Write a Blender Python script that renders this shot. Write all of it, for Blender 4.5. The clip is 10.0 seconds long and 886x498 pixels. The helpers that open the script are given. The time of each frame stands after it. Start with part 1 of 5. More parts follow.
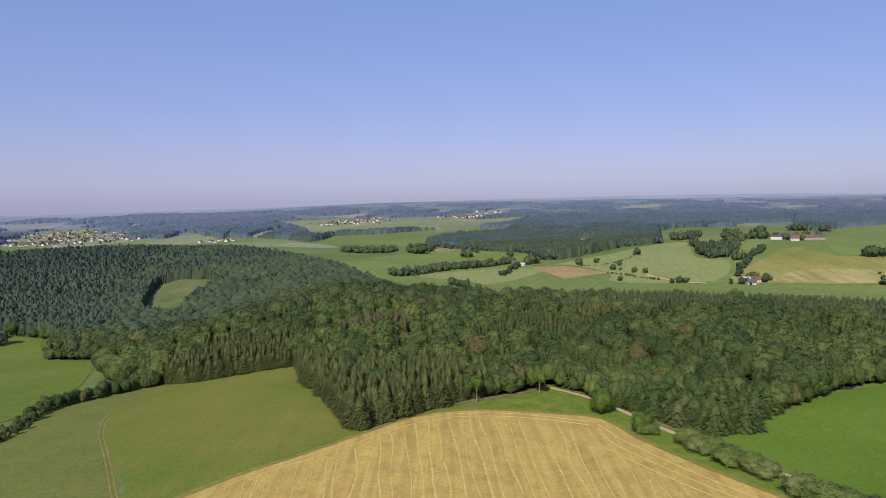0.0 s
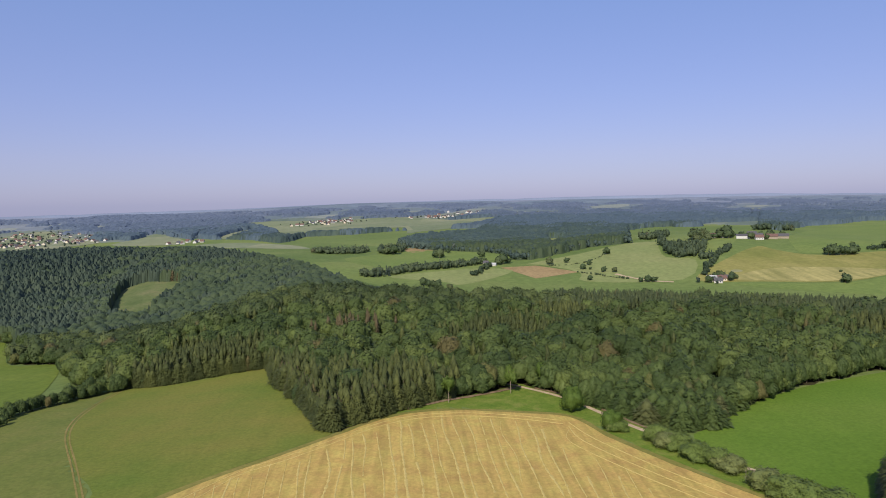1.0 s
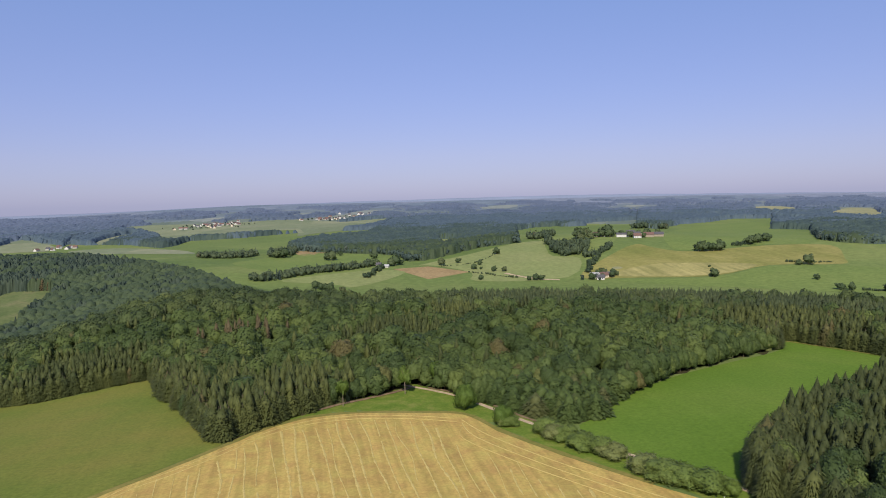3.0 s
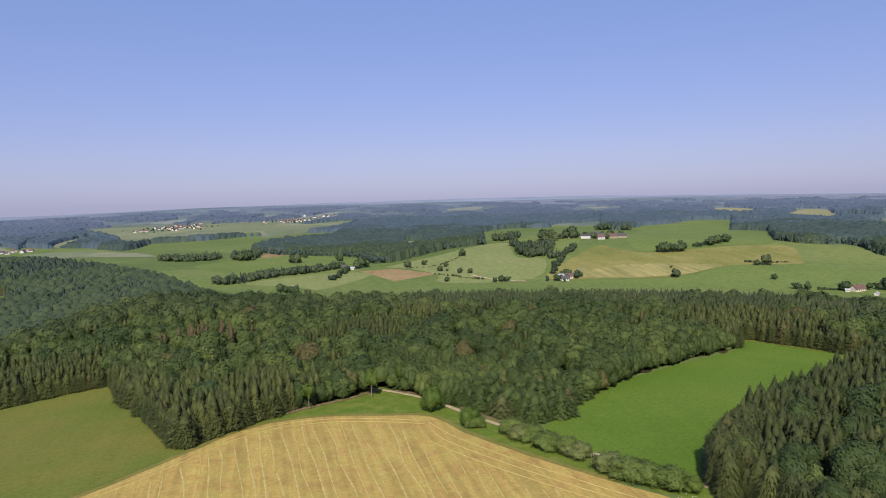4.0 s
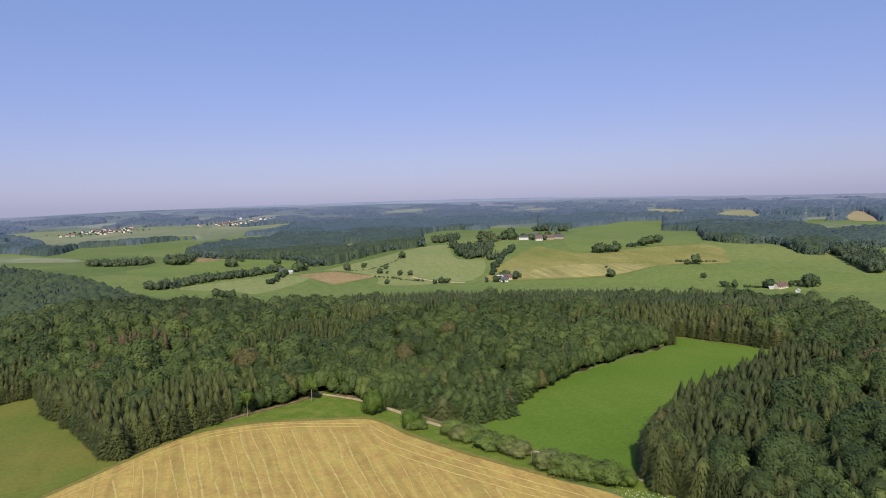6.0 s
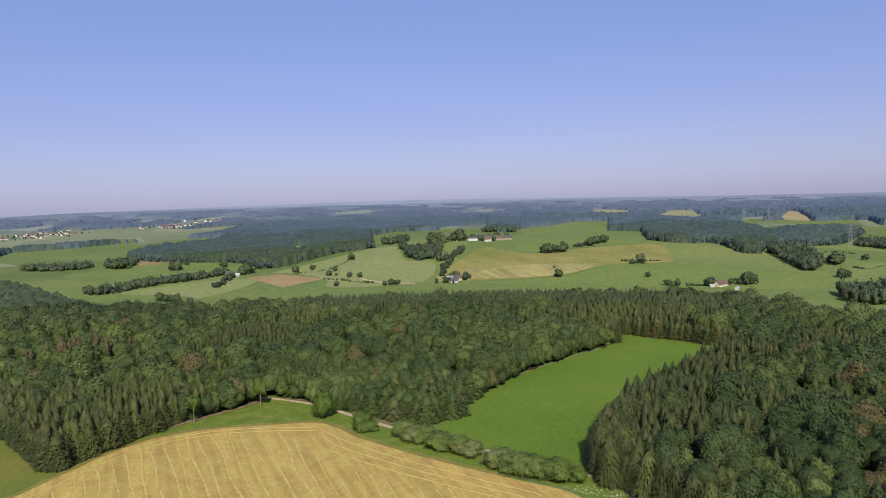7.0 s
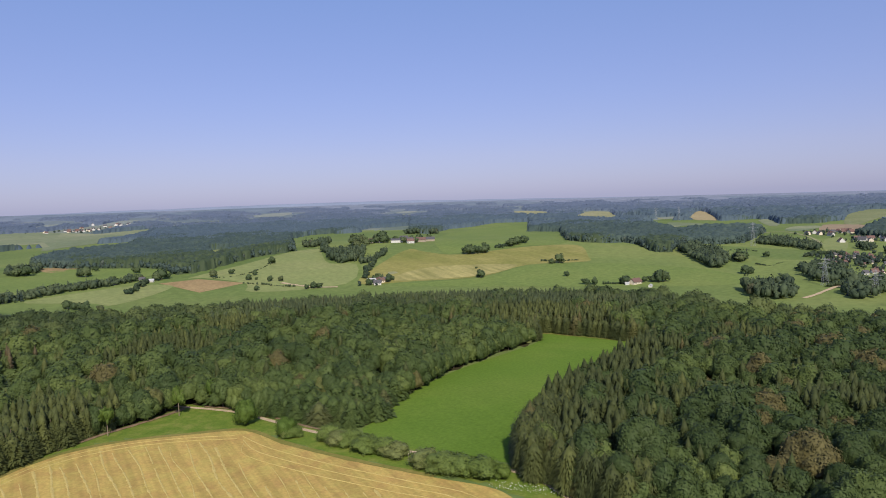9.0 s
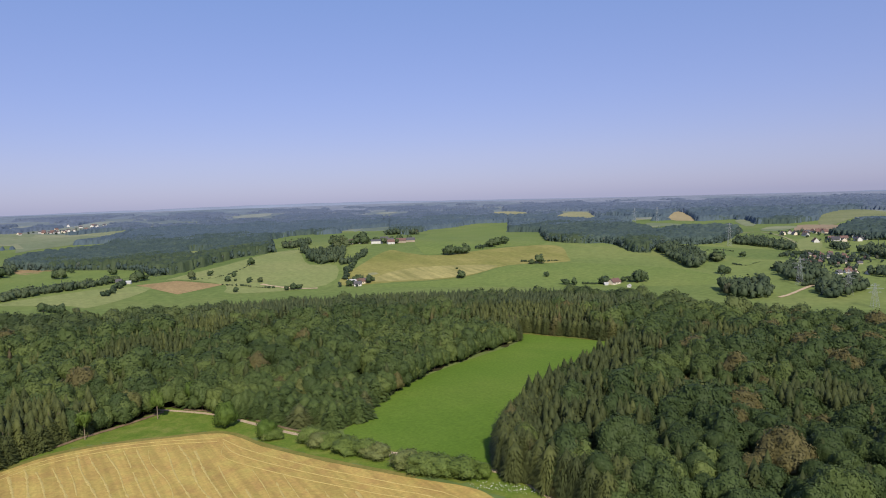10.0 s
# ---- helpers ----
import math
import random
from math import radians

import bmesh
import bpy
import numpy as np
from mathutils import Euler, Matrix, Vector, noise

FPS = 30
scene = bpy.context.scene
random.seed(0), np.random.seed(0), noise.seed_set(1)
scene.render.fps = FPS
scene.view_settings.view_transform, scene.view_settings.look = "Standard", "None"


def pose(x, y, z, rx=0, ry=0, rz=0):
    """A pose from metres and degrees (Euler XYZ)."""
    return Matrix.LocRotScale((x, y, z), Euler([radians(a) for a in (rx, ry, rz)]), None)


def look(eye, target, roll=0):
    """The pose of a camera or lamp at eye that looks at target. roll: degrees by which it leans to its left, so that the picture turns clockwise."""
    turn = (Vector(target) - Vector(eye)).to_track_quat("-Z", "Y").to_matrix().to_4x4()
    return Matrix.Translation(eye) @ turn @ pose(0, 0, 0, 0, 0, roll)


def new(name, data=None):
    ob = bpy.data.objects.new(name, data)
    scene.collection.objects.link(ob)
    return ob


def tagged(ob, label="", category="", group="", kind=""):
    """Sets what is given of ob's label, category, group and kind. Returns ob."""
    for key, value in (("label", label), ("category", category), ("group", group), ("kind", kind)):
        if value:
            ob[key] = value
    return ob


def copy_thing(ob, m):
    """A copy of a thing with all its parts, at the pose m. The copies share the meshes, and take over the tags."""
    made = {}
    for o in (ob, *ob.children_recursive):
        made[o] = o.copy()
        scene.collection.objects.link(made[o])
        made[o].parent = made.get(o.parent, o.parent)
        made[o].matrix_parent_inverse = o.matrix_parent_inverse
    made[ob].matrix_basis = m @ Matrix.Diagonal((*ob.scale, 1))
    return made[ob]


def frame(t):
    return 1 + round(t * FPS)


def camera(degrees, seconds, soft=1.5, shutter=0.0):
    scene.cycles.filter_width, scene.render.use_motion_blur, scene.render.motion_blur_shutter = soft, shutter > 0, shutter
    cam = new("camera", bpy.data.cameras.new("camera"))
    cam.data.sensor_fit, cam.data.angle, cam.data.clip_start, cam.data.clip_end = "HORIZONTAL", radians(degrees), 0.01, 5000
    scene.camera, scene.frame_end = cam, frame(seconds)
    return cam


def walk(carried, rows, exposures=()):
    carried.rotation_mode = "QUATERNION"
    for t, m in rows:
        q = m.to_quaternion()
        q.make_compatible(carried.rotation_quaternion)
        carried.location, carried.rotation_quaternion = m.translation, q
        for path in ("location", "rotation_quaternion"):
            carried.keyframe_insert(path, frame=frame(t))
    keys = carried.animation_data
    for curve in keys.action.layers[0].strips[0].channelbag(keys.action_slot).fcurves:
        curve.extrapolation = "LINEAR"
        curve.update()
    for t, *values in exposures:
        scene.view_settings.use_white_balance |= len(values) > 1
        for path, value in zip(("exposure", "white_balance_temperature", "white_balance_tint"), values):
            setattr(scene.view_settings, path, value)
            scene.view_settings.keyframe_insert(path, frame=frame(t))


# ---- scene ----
# seconds, x, y, z in metres, yaw, pitch, roll in degrees
PATH = (
    (0.0, 0.00, 0.00, 100.00, 0.00, -3.96, 0.98),
    (0.5, 0.06, -0.49, 100.19, -0.86, -3.95, 0.99),
    (1.0, 0.13, -1.00, 100.35, -2.32, -3.98, 1.10),
    (1.5, 0.19, -1.55, 100.50, -4.10, -3.95, 1.19),
    (2.0, 0.18, -2.12, 100.64, -6.84, -3.98, 1.23),
    (2.5, 0.12, -2.66, 100.79, -9.15, -4.03, 1.29),
    (3.0, 0.03, -3.12, 100.95, -11.05, -4.06, 1.39),
    (4.5, -0.21, -4.08, 101.32, -14.70, -3.94, 1.41),
    (5.0, -0.29, -4.33, 101.41, -15.47, -3.95, 1.41),
    (5.5, -0.40, -4.56, 101.44, -16.84, -3.95, 1.48),
    (7.0, -1.03, -5.23, 101.46, -22.82, -3.95, 1.69),
    (7.5, -1.24, -5.49, 101.51, -24.60, -3.99, 1.73),
    (8.0, -1.50, -5.77, 101.58, -26.30, -3.99, 1.80),
    (8.5, -1.80, -6.11, 101.68, -27.86, -4.00, 1.88),
    (9.0, -2.11, -6.45, 101.81, -29.12, -4.01, 1.91),
    (9.5, -2.38, -6.76, 101.96, -29.94, -4.00, 1.92),
    (10.0, -2.62, -7.06, 102.09, -30.72, -4.01, 1.93),
)
cam = camera(64.1, 10.0, soft=1.0)
walk(cam, [(t, pose(x, y, z, 90 + pitch, roll, yaw)) for t, x, y, z, yaw, pitch, roll in PATH])

# ---- light ----
SUN_FROM = radians(198)      # compass bearing of the sun, clockwise from +y
SUN_UP = radians(38)
scene.view_settings.exposure = 0.0
world = bpy.data.worlds.new("sky")
scene.world = world
world.use_nodes = True
wn = world.node_tree
wn.nodes.clear()
sky = wn.nodes.new("ShaderNodeTexSky")
sky.sky_type, sky.sun_disc = "NISHITA", False
sky.sun_elevation, sky.sun_rotation = SUN_UP, SUN_FROM
sky.altitude, sky.air_density, sky.dust_density, sky.ozone_density = 300, 1.0, 0.7, 4.0
bg = wn.nodes.new("ShaderNodeBackground")
bg.inputs["Strength"].default_value = 0.096
wout = wn.nodes.new("ShaderNodeOutputWorld")
tone = wn.nodes.new("ShaderNodeMix")
tone.data_type, tone.blend_type = "RGBA", "MULTIPLY"
tone.inputs[0].default_value = 1.0
tone.inputs[7].default_value = (0.98, 0.93, 1.24, 1)
wn.links.new(sky.outputs[0], tone.inputs[6])
haze = wn.nodes.new("ShaderNodeMix")     # summer haze evens the sky out
haze.data_type = "RGBA"
haze.inputs[0].default_value = 0.5
up = wn.nodes.new("ShaderNodeSeparateXYZ")
wn.links.new(wn.nodes.new("ShaderNodeTexCoord").outputs["Generated"], up.inputs[0])
veil = wn.nodes.new("ShaderNodeValToRGB")       # warmer and paler towards the horizon
while len(veil.color_ramp.elements) < 5:
    veil.color_ramp.elements.new(0.5)
for e, (at, c) in zip(veil.color_ramp.elements, ((0.0, (0.365, 0.385, 0.665)), (0.06, (0.42, 0.408, 0.66)), (0.14, (0.37, 0.42, 0.73)), (0.28, (0.295, 0.425, 0.785)), (0.7, (0.28, 0.40, 0.77)))):
    e.position, e.color = at, (*c, 1)
wn.links.new(up.outputs[2], veil.inputs[0])
lift = wn.nodes.new("ShaderNodeMix")
lift.data_type, lift.blend_type = "RGBA", "MULTIPLY"
lift.inputs[0].default_value = 1.0
lift.inputs[7].default_value = (10, 10, 10, 1)
wn.links.new(veil.outputs[0], lift.inputs[6])
wn.links.new(lift.outputs[2], haze.inputs[7])
wn.links.new(tone.outputs[2], haze.inputs[6])
wn.links.new(haze.outputs[2], bg.inputs["Color"])
wn.links.new(bg.outputs[0], wout.inputs["Surface"])
sun = new("sun", bpy.data.lights.new("sun", "SUN"))
sun.data.energy, sun.data.angle, sun.data.color = 5.0, radians(0.5), (1.0, 0.925, 0.79)
sun.matrix_world = look((0, 0, 0), (-math.sin(SUN_FROM) * math.cos(SUN_UP), -math.cos(SUN_FROM) * math.cos(SUN_UP), -math.sin(SUN_UP)))

# ---- lie of the land: height of the ground against distance, to the east and to the west, and single hills ----
PR = ((0, 0), (240, 0), (330, -1), (500, -2), (600, -2), (680, -4), (760, -14), (850, -22), (950, -19), (1100, -8), (1300, 2), (1500, 5),
      (1900, 6), (2600, 14), (3500, 40), (4300, 63), (4900, 88), (5600, 88))
PL = ((0, 0), (200, 0), (300, -4), (420, -11), (560, -24), (700, -34), (830, -36), (950, -24), (1100, -3), (1250, 13), (1450, 2), (1800, -14),
      (2400, -12), (3000, -8), (3600, 12), (4300, 28), (4900, 38), (5600, 38))
HILLS = ((560, 1240, 21, 280, 300), (880, 1100, 6, 200, 160), (1250, 650, -14, 420, 320), (620, 290, -10, 190, 190), (-130, 1000, 6, 150, 160), (-260, 1130, 6, 150, 120), (-600, 1180, 5, 200, 120),
         (-300, 800, -8, 130, 160), (-165, 610, 13, 110, 95), (-125, 730, 13, 85, 100), (-440, 1000, -16, 55, 170), (-50, 300, 1.5, 130, 90))


def smooth_profile(d, knots):
    k = np.array(knots, float)
    x, y = k[:, 0], k[:, 1]
    m = np.gradient(y, x)
    i = np.clip(np.searchsorted(x, d) - 1, 0, len(x) - 2)
    w = x[i + 1] - x[i]
    s = np.clip((d - x[i]) / w, 0, 1)
    return ((2 * s**3 - 3 * s**2 + 1) * y[i] + (s**3 - 2 * s**2 + s) * w * m[i] + (3 * s**2 - 2 * s**3) * y[i + 1] + (s**3 - s**2) * w * m[i + 1])


def height(x, y):
    x, y = np.asarray(x, float), np.asarray(y, float)
    d = np.hypot(x, y)
    a = np.degrees(np.arctan2(x, y))
    s = np.clip((a + 24) / 22, 0, 1)
    s = s * s * (3 - 2 * s) * np.clip((175 - a) / 90, 0, 1)
    z = smooth_profile(d, PR) * s + smooth_profile(d, PL) * (1 - s)
    z = z - np.interp(a, (28, 45, 63, 90, 150), (0, 13, 22, 22, 0)) * np.clip((d - 3000) / 1600, 0, 1)
    for hx, hy, h, rx, ry in HILLS:
        z = z + h * np.exp(-((x - hx) / rx) ** 2 - ((y - hy) / ry) ** 2)
    return z


# ---- small tools ----
rng = np.random.default_rng(7)


def ground(x, y, lift=0.0):
    return float(height(x, y)) + lift


def curve(points, steps=5, closed=False):
    """A smooth line through the points."""
    p = [np.array(q, float) for q in points]
    n, out = len(p), []
    for i in range(n if closed else n - 1):
        a, b, c, d = (p[(i + k) % n] if closed else p[min(max(i + k, 0), n - 1)] for k in (-1, 0, 1, 2))
        for j in range(steps):
            s = j / steps
            out.append(0.5 * (2 * b + (c - a) * s + (2 * a - 5 * b + 4 * c - d) * s**2 + (3 * b - a - 3 * c + d) * s**3))
    if not closed:
        out.append(p[-1])
    return np.array(out)


def inside(poly, x, y):
    poly = np.asarray(poly, float)
    hit = np.zeros(np.shape(x), bool)
    j = len(poly) - 1
    for i in range(len(poly)):
        (xi, yi), (xj, yj) = poly[i], poly[j]
        cross = ((yi > y) != (yj > y)) & (x < (xj - xi) * (y - yi) / (yj - yi + 1e-9) + xi)
        hit ^= cross
        j = i
    return hit


def smooth_random(x, y, size, seed):
    """Slow variation over the land, 0 to 1."""
    r = np.random.default_rng(seed)
    out = np.zeros(np.shape(x))
    for q in range(6):
        a, f, p = r.random() * 6.28, (0.6 + r.random()) / size, r.random() * 6.28
        out += np.sin((x * math.cos(a) + y * math.sin(a)) * f * 6.28 + p)
    return np.clip(0.5 + out / 6, 0, 1)


def part(name, bm, material, parent=None, label=""):
    me = bpy.data.meshes.new(name)
    bm.to_mesh(me)
    bm.free()
    me.materials.append(material)
    ob = new(name, me)
    ob.parent = parent
    if label:
        ob["label"] = label
    return ob


def tri_mesh(name, verts, tris, material, tint=None, smooth=None):
    """A mesh of triangles from arrays, fast."""
    me = bpy.data.meshes.new(name)
    verts, tris = np.asarray(verts, np.float32), np.asarray(tris, np.int32)
    me.vertices.add(len(verts))
    me.vertices.foreach_set("co", verts.ravel())
    me.loops.add(tris.size)
    me.loops.foreach_set("vertex_index", tris.ravel())
    me.polygons.add(len(tris))
    me.polygons.foreach_set("loop_start", np.arange(0, tris.size, 3, dtype=np.int32))
    if smooth is not None:
        me.polygons.foreach_set("use_smooth", np.broadcast_to(smooth, len(tris)).astype(bool))
    if tint is not None:
        me.attributes.new("tint", "FLOAT", "POINT").data.foreach_set("value", np.asarray(tint, np.float32))
    me.update(calc_edges=True)
    me.materials.append(material)
    return me


# ---- materials ----
def nodes_of(name, rough=0.9, spec=0.2):
    m = bpy.data.materials.new(name)
    m.use_nodes = True
    t = m.node_tree
    b = t.nodes["Principled BSDF"]
    b.inputs["Roughness"].default_value = rough
    b.inputs["Specular IOR Level"].default_value = spec
    return m, t, b


def node(t, kind, **values):
    n = t.nodes.new(kind)
    for k, v in values.items():
        n.inputs[k.replace("_", " ")].default_value = v
    return n


def ramp(t, fac, stops):
    r = t.nodes.new("ShaderNodeValToRGB")
    while len(r.color_ramp.elements) < len(stops):
        r.color_ramp.elements.new(0.5)
    for e, (p, c) in zip(r.color_ramp.elements, stops):
        e.position, e.color = p, (*c, 1)
    t.links.new(fac, r.inputs[0])
    return r.outputs[0]


def mixed(t, kind, fac, a, b):
    n = t.nodes.new("ShaderNodeMix")
    n.data_type, n.blend_type = "RGBA", kind
    if isinstance(fac, float):
        n.inputs[0].default_value = fac
    else:
        t.links.new(fac, n.inputs[0])
    for i, v in ((6, a), (7, b)):
        if isinstance(v, tuple):
            n.inputs[i].default_value = (*v, 1)
        else:
            t.links.new(v, n.inputs[i])
    return n.outputs[2]


def noise_of(t, scale, detail=3.0, rough=0.55, squash=None, turn=0.0):
    geo = t.nodes.new("ShaderNodeNewGeometry")
    src = geo.outputs["Position"]
    if squash:
        mp = t.nodes.new("ShaderNodeMapping")
        mp.inputs["Scale"].default_value = squash
        mp.inputs["Rotation"].default_value = (0, 0, turn)
        t.links.new(src, mp.inputs["Vector"])
        src = mp.outputs[0]
    n = node(t, "ShaderNodeTexNoise", Scale=scale, Detail=detail, Roughness=rough)
    t.links.new(src, n.inputs["Vector"])
    return n.outputs["Fac"]


def bump(t, b, fac, strength, distance):
    n = node(t, "ShaderNodeBump", Strength=strength, Distance=distance)
    t.links.new(fac, n.inputs["Height"])
    t.links.new(n.outputs[0], b.inputs["Normal"])


def turf(name, low, mid, high, patch=0.012, grain=0.35, lines=None, plots=0.0):
    """Grassland: large patches, fine grain, and faint mowing lines (bearing, spacing, weight)."""
    m, t, b = nodes_of(name, 0.95, 0.1)
    big = noise_of(t, patch, 4.0, 0.6)
    c = ramp(t, big, ((0.32, low), (0.5, mid), (0.68, high)))
    if plots:
        cells = node(t, "ShaderNodeTexVoronoi", Scale=1.0 / plots)
        shape = t.nodes.new("ShaderNodeMapping")
        shape.inputs["Scale"].default_value = (1.0, 0.7, 0.0)
        t.links.new(t.nodes.new("ShaderNodeNewGeometry").outputs["Position"], shape.inputs["Vector"])
        t.links.new(shape.outputs[0], cells.inputs["Vector"])
        c = mixed(t, "MULTIPLY", 1.0, c, ramp(t, cells.outputs["Color"], ((0.1, (0.80, 0.86, 0.85)), (0.5, (1.0, 1.0, 1.0)), (0.9, (1.16, 1.1, 1.12)))))
    fine = noise_of(t, grain, 4.0, 0.65)
    c = mixed(t, "MULTIPLY", 0.7, c, ramp(t, fine, ((0.3, (0.72, 0.74, 0.7)), (0.7, (1.22, 1.2, 1.15)))))
    if lines:
        turn, spacing, weight = lines
        streak = noise_of(t, 1.0 / spacing, 2.0, 0.5, (1.0, 0.035, 1.0), turn)
        c = mixed(t, "MULTIPLY", weight, c, ramp(t, streak, ((0.35, (0.7, 0.72, 0.6)), (0.65, (1.25, 1.2, 1.1)))))
    t.links.new(c, b.inputs["Base Color"])
    bump(t, b, fine, 0.5, 0.25)
    return m


M_PASTURE = turf("pasture", (0.130, 0.173, 0.053), (0.147, 0.191, 0.057), (0.169, 0.202, 0.065), 0.006, 0.12, plots=210.0)
# far ground: three grades of haze painted into the grass colours
M_HAZED_COUNTRY = turf("hazed_country", (0.135, 0.165, 0.134), (0.165, 0.192, 0.155), (0.215, 0.230, 0.185), 0.004, 0.02, plots=420.0)
M_HAZED_PLAIN = turf("hazed_plain", (0.150, 0.178, 0.205), (0.172, 0.199, 0.220), (0.205, 0.228, 0.240), 0.003, 0.02, plots=600.0)
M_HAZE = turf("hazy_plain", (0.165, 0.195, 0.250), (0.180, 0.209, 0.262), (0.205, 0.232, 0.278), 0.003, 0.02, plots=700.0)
M_OLIVE = turf("hay_meadow", (0.182, 0.170, 0.040), (0.152, 0.168, 0.034), (0.118, 0.158, 0.028), 0.014, 0.6, (0.25, 9.0, 0.10))
M_VERGE = turf("verge_grass", (0.094, 0.152, 0.020), (0.130, 0.180, 0.027), (0.185, 0.205, 0.046), 0.12, 0.8)
M_SLOPE = turf("rough_grass", (0.122, 0.148, 0.034), (0.140, 0.160, 0.038), (0.158, 0.166, 0.044), 0.05, 0.5)
M_LOW = turf("low_meadow", (0.132, 0.181, 0.050), (0.149, 0.196, 0.054), (0.167, 0.206, 0.060), 0.01, 0.15)
M_LIGHT = turf("light_pasture", (0.189, 0.222, 0.084), (0.209, 0.236, 0.091), (0.230, 0.243, 0.102), 0.01, 0.15, (0.6, 12.0, 0.15))
M_LUSH = turf("lush_meadow", (0.095, 0.163, 0.020), (0.108, 0.177, 0.023), (0.125, 0.186, 0.028), 0.015, 0.6, (0.9, 9.0, 0.06))
# far fields: haze greys and blues this pasture colour
M_HAZED_PASTURE = turf("far_pasture", (0.182, 0.206, 0.115), (0.204, 0.225, 0.129), (0.231, 0.239, 0.147), 0.005, 0.05, plots=160.0)
M_VALLEY = turf("valley_meadow", (0.105, 0.15, 0.024), (0.125, 0.165, 0.028), (0.145, 0.175, 0.034), 0.01, 0.2)
M_CLEARING = turf("felled_clearing", (0.085, 0.115, 0.042), (0.115, 0.14, 0.055), (0.155, 0.155, 0.075), 0.03, 0.25)
M_MOWN = turf("mown_hayfield", (0.17, 0.18, 0.05), (0.22, 0.21, 0.065), (0.28, 0.25, 0.09), 0.008, 0.15, (1.2, 16.0, 0.18))
M_SWATH = turf("hay_swaths", (0.27, 0.25, 0.10), (0.31, 0.28, 0.12), (0.34, 0.30, 0.13), 0.02, 0.2, (-1.1, 14.0, 0.75))
M_PLOUGH = turf("ploughed_soil", (0.25, 0.18, 0.09), (0.29, 0.205, 0.105), (0.32, 0.235, 0.12), 0.02, 0.2, (0.5, 8.0, 0.2))
M_PALE = turf("ripe_grain", (0.235, 0.235, 0.125), (0.27, 0.26, 0.14), (0.30, 0.28, 0.16), 0.006, 0.1)
M_TAN = turf("tan_stubble", (0.30, 0.24, 0.13), (0.33, 0.265, 0.145), (0.36, 0.29, 0.16), 0.006, 0.1)
M_BROWN = turf("dry_earth", (0.25, 0.19, 0.125), (0.28, 0.21, 0.14), (0.31, 0.235, 0.155), 0.01, 0.1)
M_UPLAND = turf("upland_grass", (0.16, 0.18, 0.085), (0.185, 0.20, 0.095), (0.215, 0.225, 0.11), 0.006, 0.1)
# farthest strips: their haze is painted in as a pale bluish tone
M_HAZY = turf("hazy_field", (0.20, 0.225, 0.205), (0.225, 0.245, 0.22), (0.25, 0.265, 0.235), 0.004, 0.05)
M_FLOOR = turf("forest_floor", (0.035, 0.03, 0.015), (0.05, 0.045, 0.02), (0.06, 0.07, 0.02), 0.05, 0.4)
M_STUBBLE = turf("stubble", (0.385, 0.252, 0.088), (0.425, 0.303, 0.096), (0.440, 0.345, 0.104), 0.10, 0.75, (0.12, 2.4, 0.45))
M_STRAW = turf("loose_straw", (0.45, 0.345, 0.120), (0.485, 0.372, 0.132), (0.52, 0.40, 0.145), 0.25, 1.6)
M_HEADLAND = turf("trodden_headland", (0.17, 0.165, 0.04), (0.20, 0.18, 0.048), (0.24, 0.20, 0.06), 0.06, 0.5)
M_GRAVEL = turf("pale_gravel", (0.38, 0.285, 0.18), (0.46, 0.35, 0.23), (0.52, 0.41, 0.28), 0.2, 1.2)
M_RUT = turf("worn_rut", (0.20, 0.165, 0.05), (0.23, 0.185, 0.06), (0.26, 0.20, 0.07), 0.1, 0.6)


def foliage(name, dark, mid, light, odd, odd_from=0.94, own=False, gloss=0.12, rough=1.0):
    """Leaves or needles: tone by tree, then by clump, then grain."""
    m, t, b = nodes_of(name, 0.6, gloss)
    if own:
        f = t.nodes.new("ShaderNodeObjectInfo").outputs["Random"]
    else:
        a = t.nodes.new("ShaderNodeAttribute")
        a.attribute_name = "tint"
        f = a.outputs["Fac"]
    c = ramp(t, f, ((0.0, dark), (0.5, mid), (odd_from - 0.05, light), (odd_from + 0.02, odd)))
    geo = t.nodes.new("ShaderNodeNewGeometry")
    c = mixed(t, "MULTIPLY", 0.4 * rough, c, ramp(t, geo.outputs["Random Per Island"], ((0.0, (0.66, 0.68, 0.64)), (1.0, (1.35, 1.32, 1.3)))))
    fine = noise_of(t, 1.1, 3.0, 0.6)
    c = mixed(t, "MULTIPLY", 0.4 * rough, c, ramp(t, fine, ((0.3, (0.65, 0.68, 0.6)), (0.7, (1.3, 1.28, 1.3)))))
    t.links.new(c, b.inputs["Base Color"])
    thin = t.nodes.new("ShaderNodeBsdfTranslucent")
    t.links.new(c, thin.inputs["Color"])
    mix = t.nodes.new("ShaderNodeMixShader")
    mix.inputs[0].default_value = 0.2
    t.links.new(b.outputs[0], mix.inputs[1])
    t.links.new(thin.outputs[0], mix.inputs[2])
    t.links.new(mix.outputs[0], t.nodes["Material Output"].inputs["Surface"])
    return m


LEAF = ((0.050, 0.075, 0.026), (0.079, 0.110, 0.034), (0.112, 0.143, 0.041), (0.118, 0.104, 0.042))
NEEDLE = ((0.056, 0.069, 0.026), (0.078, 0.091, 0.031), (0.104, 0.116, 0.037), (0.115, 0.096, 0.042))
M_LEAF, M_LEAF_OWN = foliage("broad_leaves", *LEAF), foliage("broad_leaves_tree", *LEAF, own=True)
M_NEEDLE, M_NEEDLE_OWN = foliage("spruce_needles", *NEEDLE, odd_from=0.97), foliage("spruce_needles_tree", *NEEDLE, odd_from=0.985, own=True)
